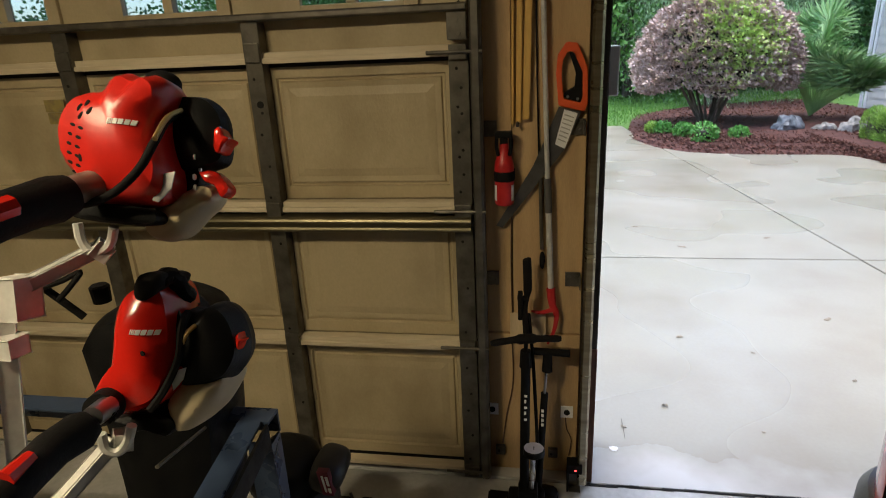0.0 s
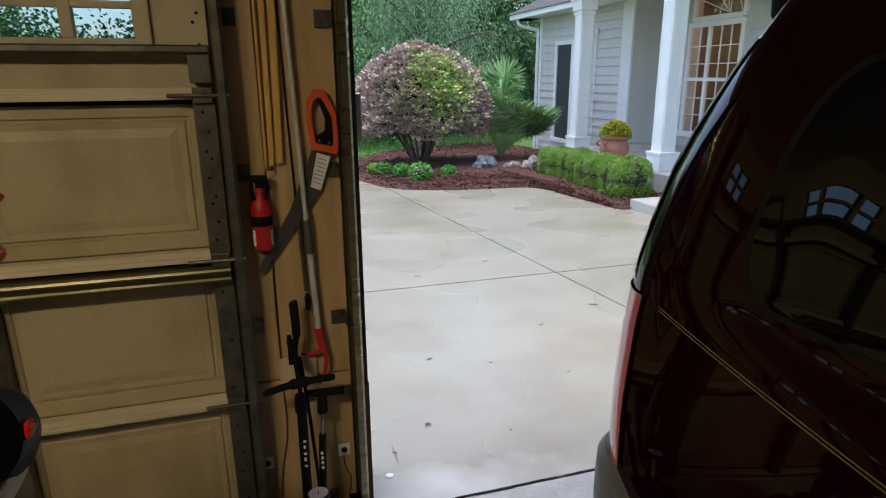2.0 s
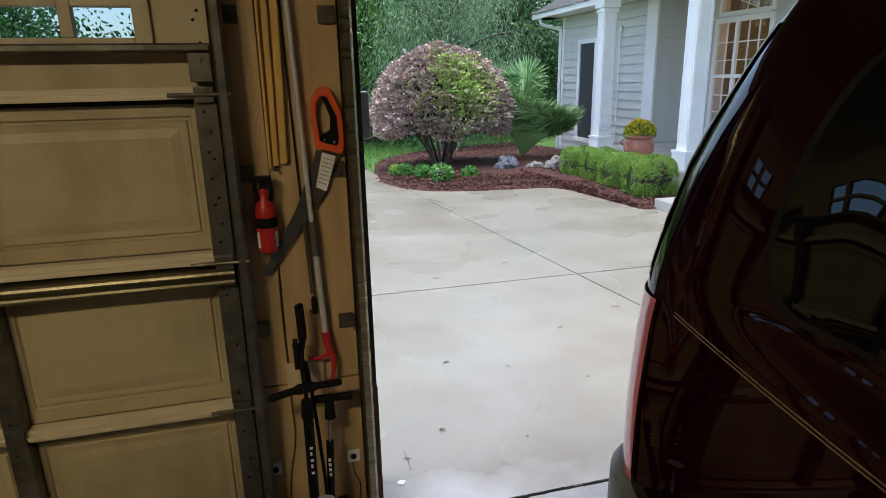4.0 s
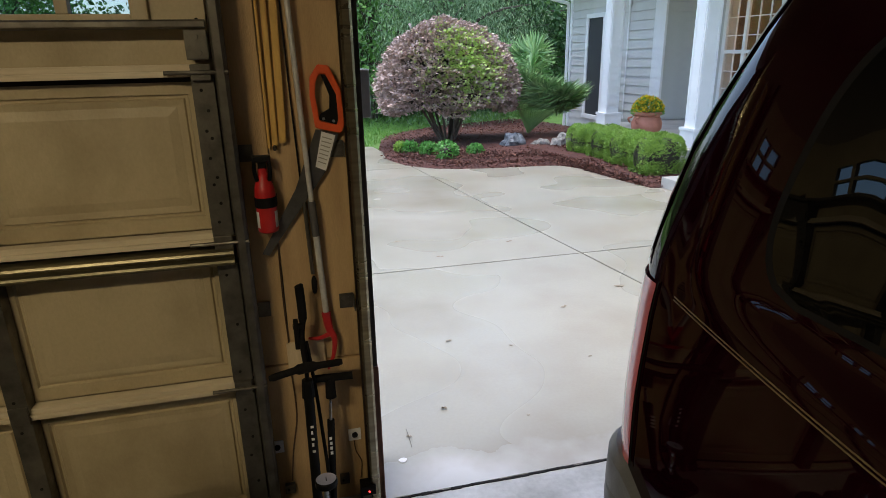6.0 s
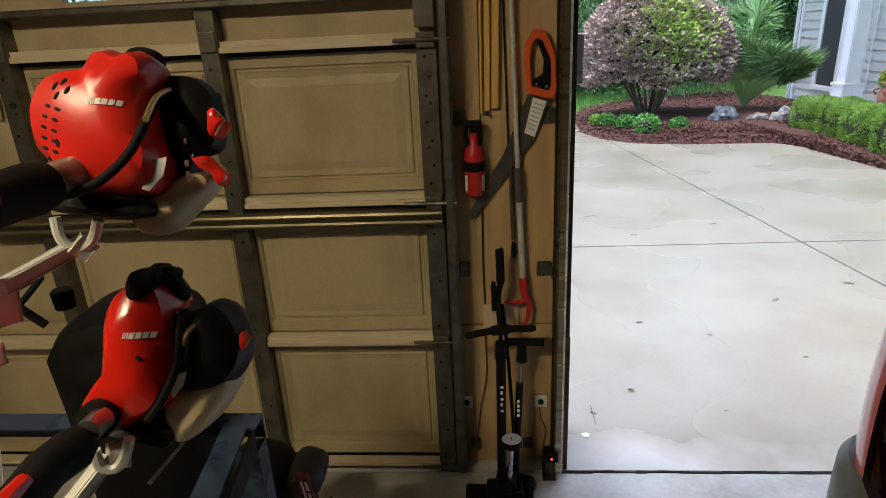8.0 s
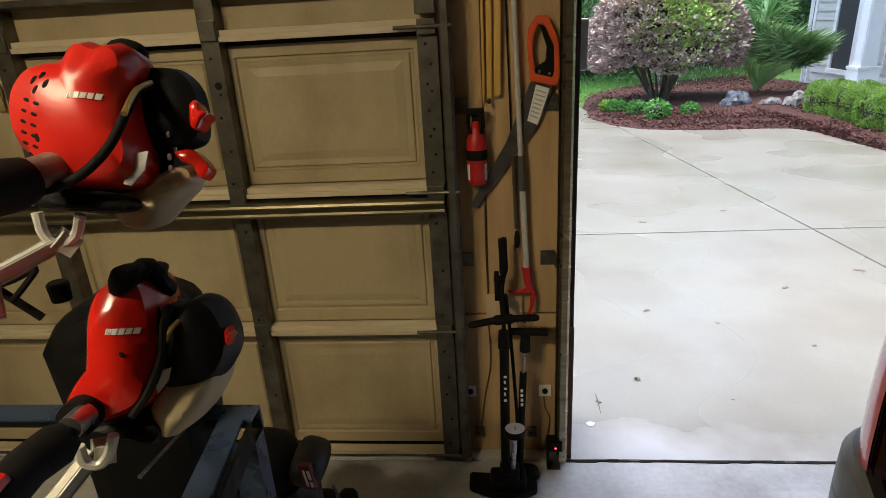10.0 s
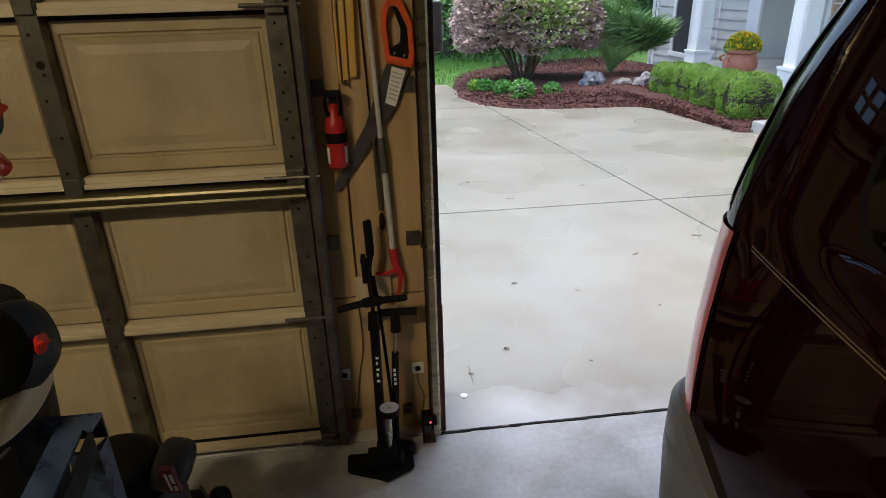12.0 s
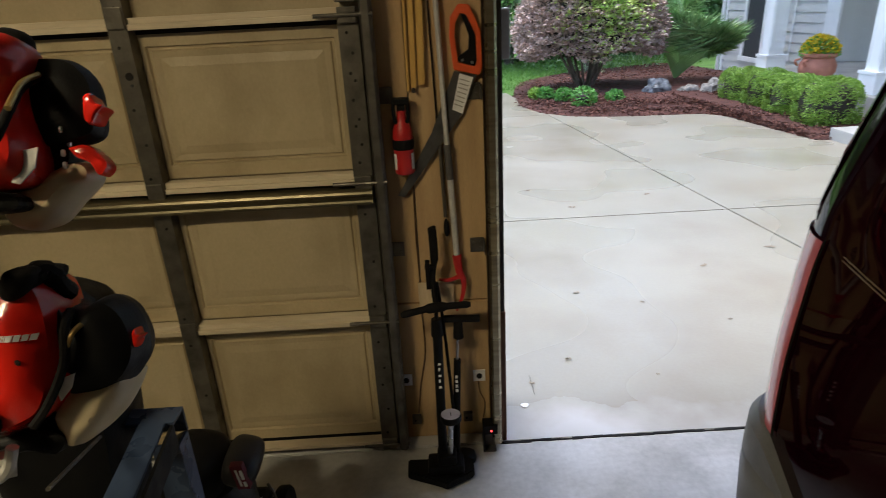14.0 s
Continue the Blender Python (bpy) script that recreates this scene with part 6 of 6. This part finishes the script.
pillow(bm, M2, [(-0.041, -0.086), (0.006, -0.074), (0.035, -0.083), (0.027, -0.101), (0.0, -0.096), (-0.024, -0.101)], -0.01, 0.06, 0.01, 0.85)
part("guard", bm, PLASTIC, t2, "black lower guard")

rack = thing("trimmer_rack", (-0.472, 0.897, 1.223), "aluminium trimmer rack with square post and clamp arms", "tool rack")


def bar(bm, a, b, w, h, roll=0):
    a, b = Vector(a), Vector(b)
    m = (b - a).to_track_quat("Z", "Y").to_matrix().to_4x4()
    m.translation = a
    return box(bm, (-w / 2, -h / 2, 0), (w / 2, h / 2, (b - a).length), 0.0015, m @ pose(0, 0, 0, 0, 0, roll))


part("post", bar(bmesh.new(), (-0.538, 1.002, 1.371), (-0.608, 0.943, 0.812), 0.020, 0.020), ALU, rack, "square aluminium post")
part("clamp_block", bar(bmesh.new(), (-0.510, 0.998, 1.405), (-0.509, 0.988, 1.361), 0.034, 0.034, 10), ALU, rack, "cast clamp block")
part("arm", bar(bmesh.new(), (-0.502, 0.995, 1.394), (-0.463, 1.072, 1.412), 0.013, 0.013), ALU, rack, "square aluminium arm")
part("arm", bar(bmesh.new(), (-0.455, 0.882, 1.174), (-0.417, 0.970, 1.222), 0.013, 0.013), ALU, rack, "square aluminium arm")
for (a, b, c, d, e) in (((-0.473, 1.061, 1.446), (-0.471, 1.059, 1.423), (-0.460, 1.062, 1.410), (-0.444, 1.068, 1.419), (-0.432, 1.066, 1.440)), ((-0.416, 0.956, 1.243), (-0.415, 0.956, 1.225), (-0.405, 0.960, 1.218), (-0.395, 0.965, 1.227), (-0.387, 0.968, 1.247))):
    bm = bmesh.new()
    tube(bm, curve_pts([a, b, c, d, e], 5), 0.0055, 8)
    part("cradle", bm, ALU, rack, "curved cast cradle", smooth=True)
part("clamp_block", bar(bmesh.new(), (-0.462, 1.064, 1.418), (-0.452, 1.072, 1.404), 0.018, 0.018), ALU, rack)
part("clamp_block", bar(bmesh.new(), (-0.413, 0.967, 1.226), (-0.400, 0.978, 1.222), 0.018, 0.018), ALU, rack)
part("collar", bar(bmesh.new(), (-0.530, 0.987, 1.339), (-0.530, 0.984, 1.317), 0.028, 0.028), ALU, rack)

rack.location.z -= 0.006

# ---- black steel frame under the rack ----
stand = thing("steel_frame", (-0.9, 0.9, 0), "black enamelled angle-steel frame carrying the trimmer rack", "frame")
FX, FY, FZ = -0.455, 1.415, 0.955
part("rail", boxes(((-2.1, FY - 0.045, FZ - 0.006), (FX, FY, FZ), 0.001), ((-2.1, FY - 0.005, FZ - 0.05), (FX, FY, FZ - 0.006), 0.001)), BLUE_SHEEN, stand, "black angle-steel rail")
bm = bmesh.new()
slab_poly(bm, [(FX - 0.058, FY - 0.046, FZ + 0.003), (FX - 0.012, FY - 0.046, FZ + 0.003), (FX + 0.145, 0.12, FZ + 0.003), (FX + 0.10, 0.12, FZ + 0.003)], (0, 0, -0.006), 0.001)
yr = part("rail", bm, BLUE_SHEEN, stand, "glossy black flat rail, its blue sheen put into the colour")
# upright flange is plain black, without the rail top's painted sheen
bm = bmesh.new()
slab_poly(bm, [(FX - 0.006, FY - 0.046, FZ - 0.004), (FX, FY - 0.046, FZ - 0.004), (FX + 0.158, 0.12, FZ - 0.004), (FX + 0.152, 0.12, FZ - 0.004)], (0, 0, -0.045))
part("flange", bm, PLASTIC, yr)
part("rail", boxes(((-2.1, 0.07, FZ - 0.006), (FX + 0.16, 0.118, FZ), 0.001)), BLUE_SHEEN, stand, "black angle-steel rail")
for x, y in ((FX - 0.05, FY - 0.045), (-2.1, FY - 0.045), (FX + 0.10, 0.07), (-2.1, 0.07)):
    part("post", boxes(((x, y, 0.0), (x + 0.05, y + 0.005, FZ - 0.05)), ((x + 0.044, y + 0.005, 0.0), (x + 0.05, y + 0.04, FZ - 0.05))), BLUE_SHEEN, stand, "black angle-steel post")
for z in (0.62, 0.30):
    part("rail", boxes(((-2.1, FY - 0.03, z - 0.04), (FX - 0.051, FY - 0.026, z), 0.001)), BLUE_SHEEN, stand, "black angle-steel rail")
part("shelf", boxes(((-2.05, 0.11, 0.25), (FX - 0.06, FY - 0.05, 0.262))), mat("dark_expanded_metal", (0.02, 0.02, 0.02), (0.04, 0.035, 0.03), 40, 0.6), stand, "dark mesh shelf")
for a, b, r in (((-0.537, 1.300, 0.988), (-0.438, 1.050, 1.116), 0.003),):
    bm = bmesh.new()
    tube(bm, [a, b], r, 6)
    part("brace", bm, GALV, stand, "thin brace rod")

# ---- dark machines behind the trimmers ----
tank = thing("backpack_sprayer", (-0.85, 1.62, 0.26), "black backpack sprayer with pump lever on the frame shelf", "sprayer")
M3 = Matrix.Translation((-0.700, 1.374, 1.081)) @ pose(0, 0, 0, -4, 2, 8)
bm = bmesh.new()
pillow(bm, M3, [(-0.055, 0.06), (-0.03, 0.095), (0.03, 0.12), (0.11, 0.12), (0.16, 0.06), (0.16, -0.2), (0.13, -0.42), (0.01, -0.42), (-0.025, -0.15)], -0.10, 0.12, 0.05, 0.8)
part("tank", bm, PLASTIC, tank, "black moulded tank", smooth=True)
bm = bmesh.new()
lathe(bm, (-0.754, 1.388, 1.187), [(0.016, 0), (0.018, 0.03), (0.014, 0.034)], 12)
part("cap", bm, RUBBER, tank)
bm = bmesh.new()
tube(bm, [(-0.835, 1.331, 1.256), (-0.773, 1.358, 1.169)], 0.007, 8)
tube(bm, curve_pts([(-0.827, 1.324, 1.235), (-0.777, 1.334, 1.250), (-0.744, 1.343, 1.264), (-0.760, 1.333, 1.242), (-0.789, 1.330, 1.215)], 5), 0.005, 8)
part("lever", bm, RUBBER, tank, "black pump lever", smooth=True)

edger = thing("lawn_edger", (-0.62, 1.9, 0), "dark petrol lawn edger with a maroon label standing on the floor", "edger")
C = Vector((-0.663, 1.880, 0.413))
bm = bmesh.new()
blob(bm, C + Vector((-0.045, 0, 0)), (0.10, 0.12, 0.078), 2.6, (0, 8, 0))
part("engine", bm, PLASTIC, edger, "black engine shroud", smooth=True)
bm = bmesh.new()
blob(bm, C + Vector((0.105, -0.02, 0.03)), (0.05, 0.08, 0.045), 3.2, (0, 18, 0))
hs = part("starter_housing", bm, mat("dark_grey_housing", (0.016, 0.0155, 0.0165), rough=0.45), edger, "dark grey starter housing", smooth=True)
for (x0, x1, z0, z1), mt, nm in (((0.118, 0.150, -0.03, 0.048), mat("maroon_label", (0.16, 0.012, 0.03), rough=0.35), "label"), ((0.128, 0.134, -0.018, 0.036), WHITE, "print_bar"), ((0.139, 0.147, 0.004, 0.034), WHITE, "print_bar"), ((0.139, 0.147, -0.02, -0.004), WHITE, "print_bar")):
    d = 0.0 if nm == "label" else -0.002
    bm = bmesh.new()
    slab_poly(bm, [C + Vector((x - 0.012, -0.105 + d, z + 0.036)) for x, z in ((x0 + z0 * -0.15, z0), (x1 + z0 * -0.15, z0), (x1 + z1 * -0.15, z1), (x0 + z1 * -0.15, z1))], (0, 0.02 if nm == "label" else 0.0015, 0))
    part(nm, bm, mt, hs)
bm = bmesh.new()
lathe(bm, C + Vector((0.0, 0.0, -0.20)), [(0.09, 0), (0.11, 0.02), (0.11, 0.10), (0.07, 0.14)], 18)
part("crankcase", bm, mat("grimy_metal", (0.09, 0.08, 0.07), (0.04, 0.035, 0.03), 20, 0.5, metal=0.5), edger)
for k, pts in enumerate((((0.17, -0.05, -0.03), (0.19, -0.06, -0.09), (0.16, -0.06, -0.14), (0.12, -0.05, -0.18)), ((0.15, -0.07, -0.06), (0.17, -0.09, -0.11), (0.13, -0.09, -0.16)), ((0.06, -0.10, -0.07), (0.03, -0.12, -0.10), (0.0, -0.11, -0.14)))):
    bm = bmesh.new()
    tube(bm, curve_pts([C + Vector(q) for q in pts], 5), 0.004, 7)
    part("cable", bm, STEEL if k else GALV, edger, "bare metal cable", smooth=True)
for dx, dy in ((-0.16, -0.12), (0.14, 0.1)):
    bm = bmesh.new()
    lathe(bm, (C.x + dx - 0.02, C.y + dy, 0.10), [(0.03, 0), (0.095, 0.004), (0.10, 0.012), (0.10, 0.035), (0.095, 0.042), (0.03, 0.045)], 22, (0, 90, 0))
    part("wheel", bm, RUBBER, edger, "black wheel", smooth=True)
part("deck", boxes(((C.x - 0.15, C.y - 0.13, 0.06), (C.x + 0.12, C.y + 0.12, C.z - 0.19), 0.02)), PLASTIC, edger)
tray = part("rubber_mat", boxes(((-0.42, 1.72, 0.0), (-0.15, 1.98, 0.02), 0.006)), RUBBER)
tagged(tray, "small black rubber mat on the concrete floor", "mat")
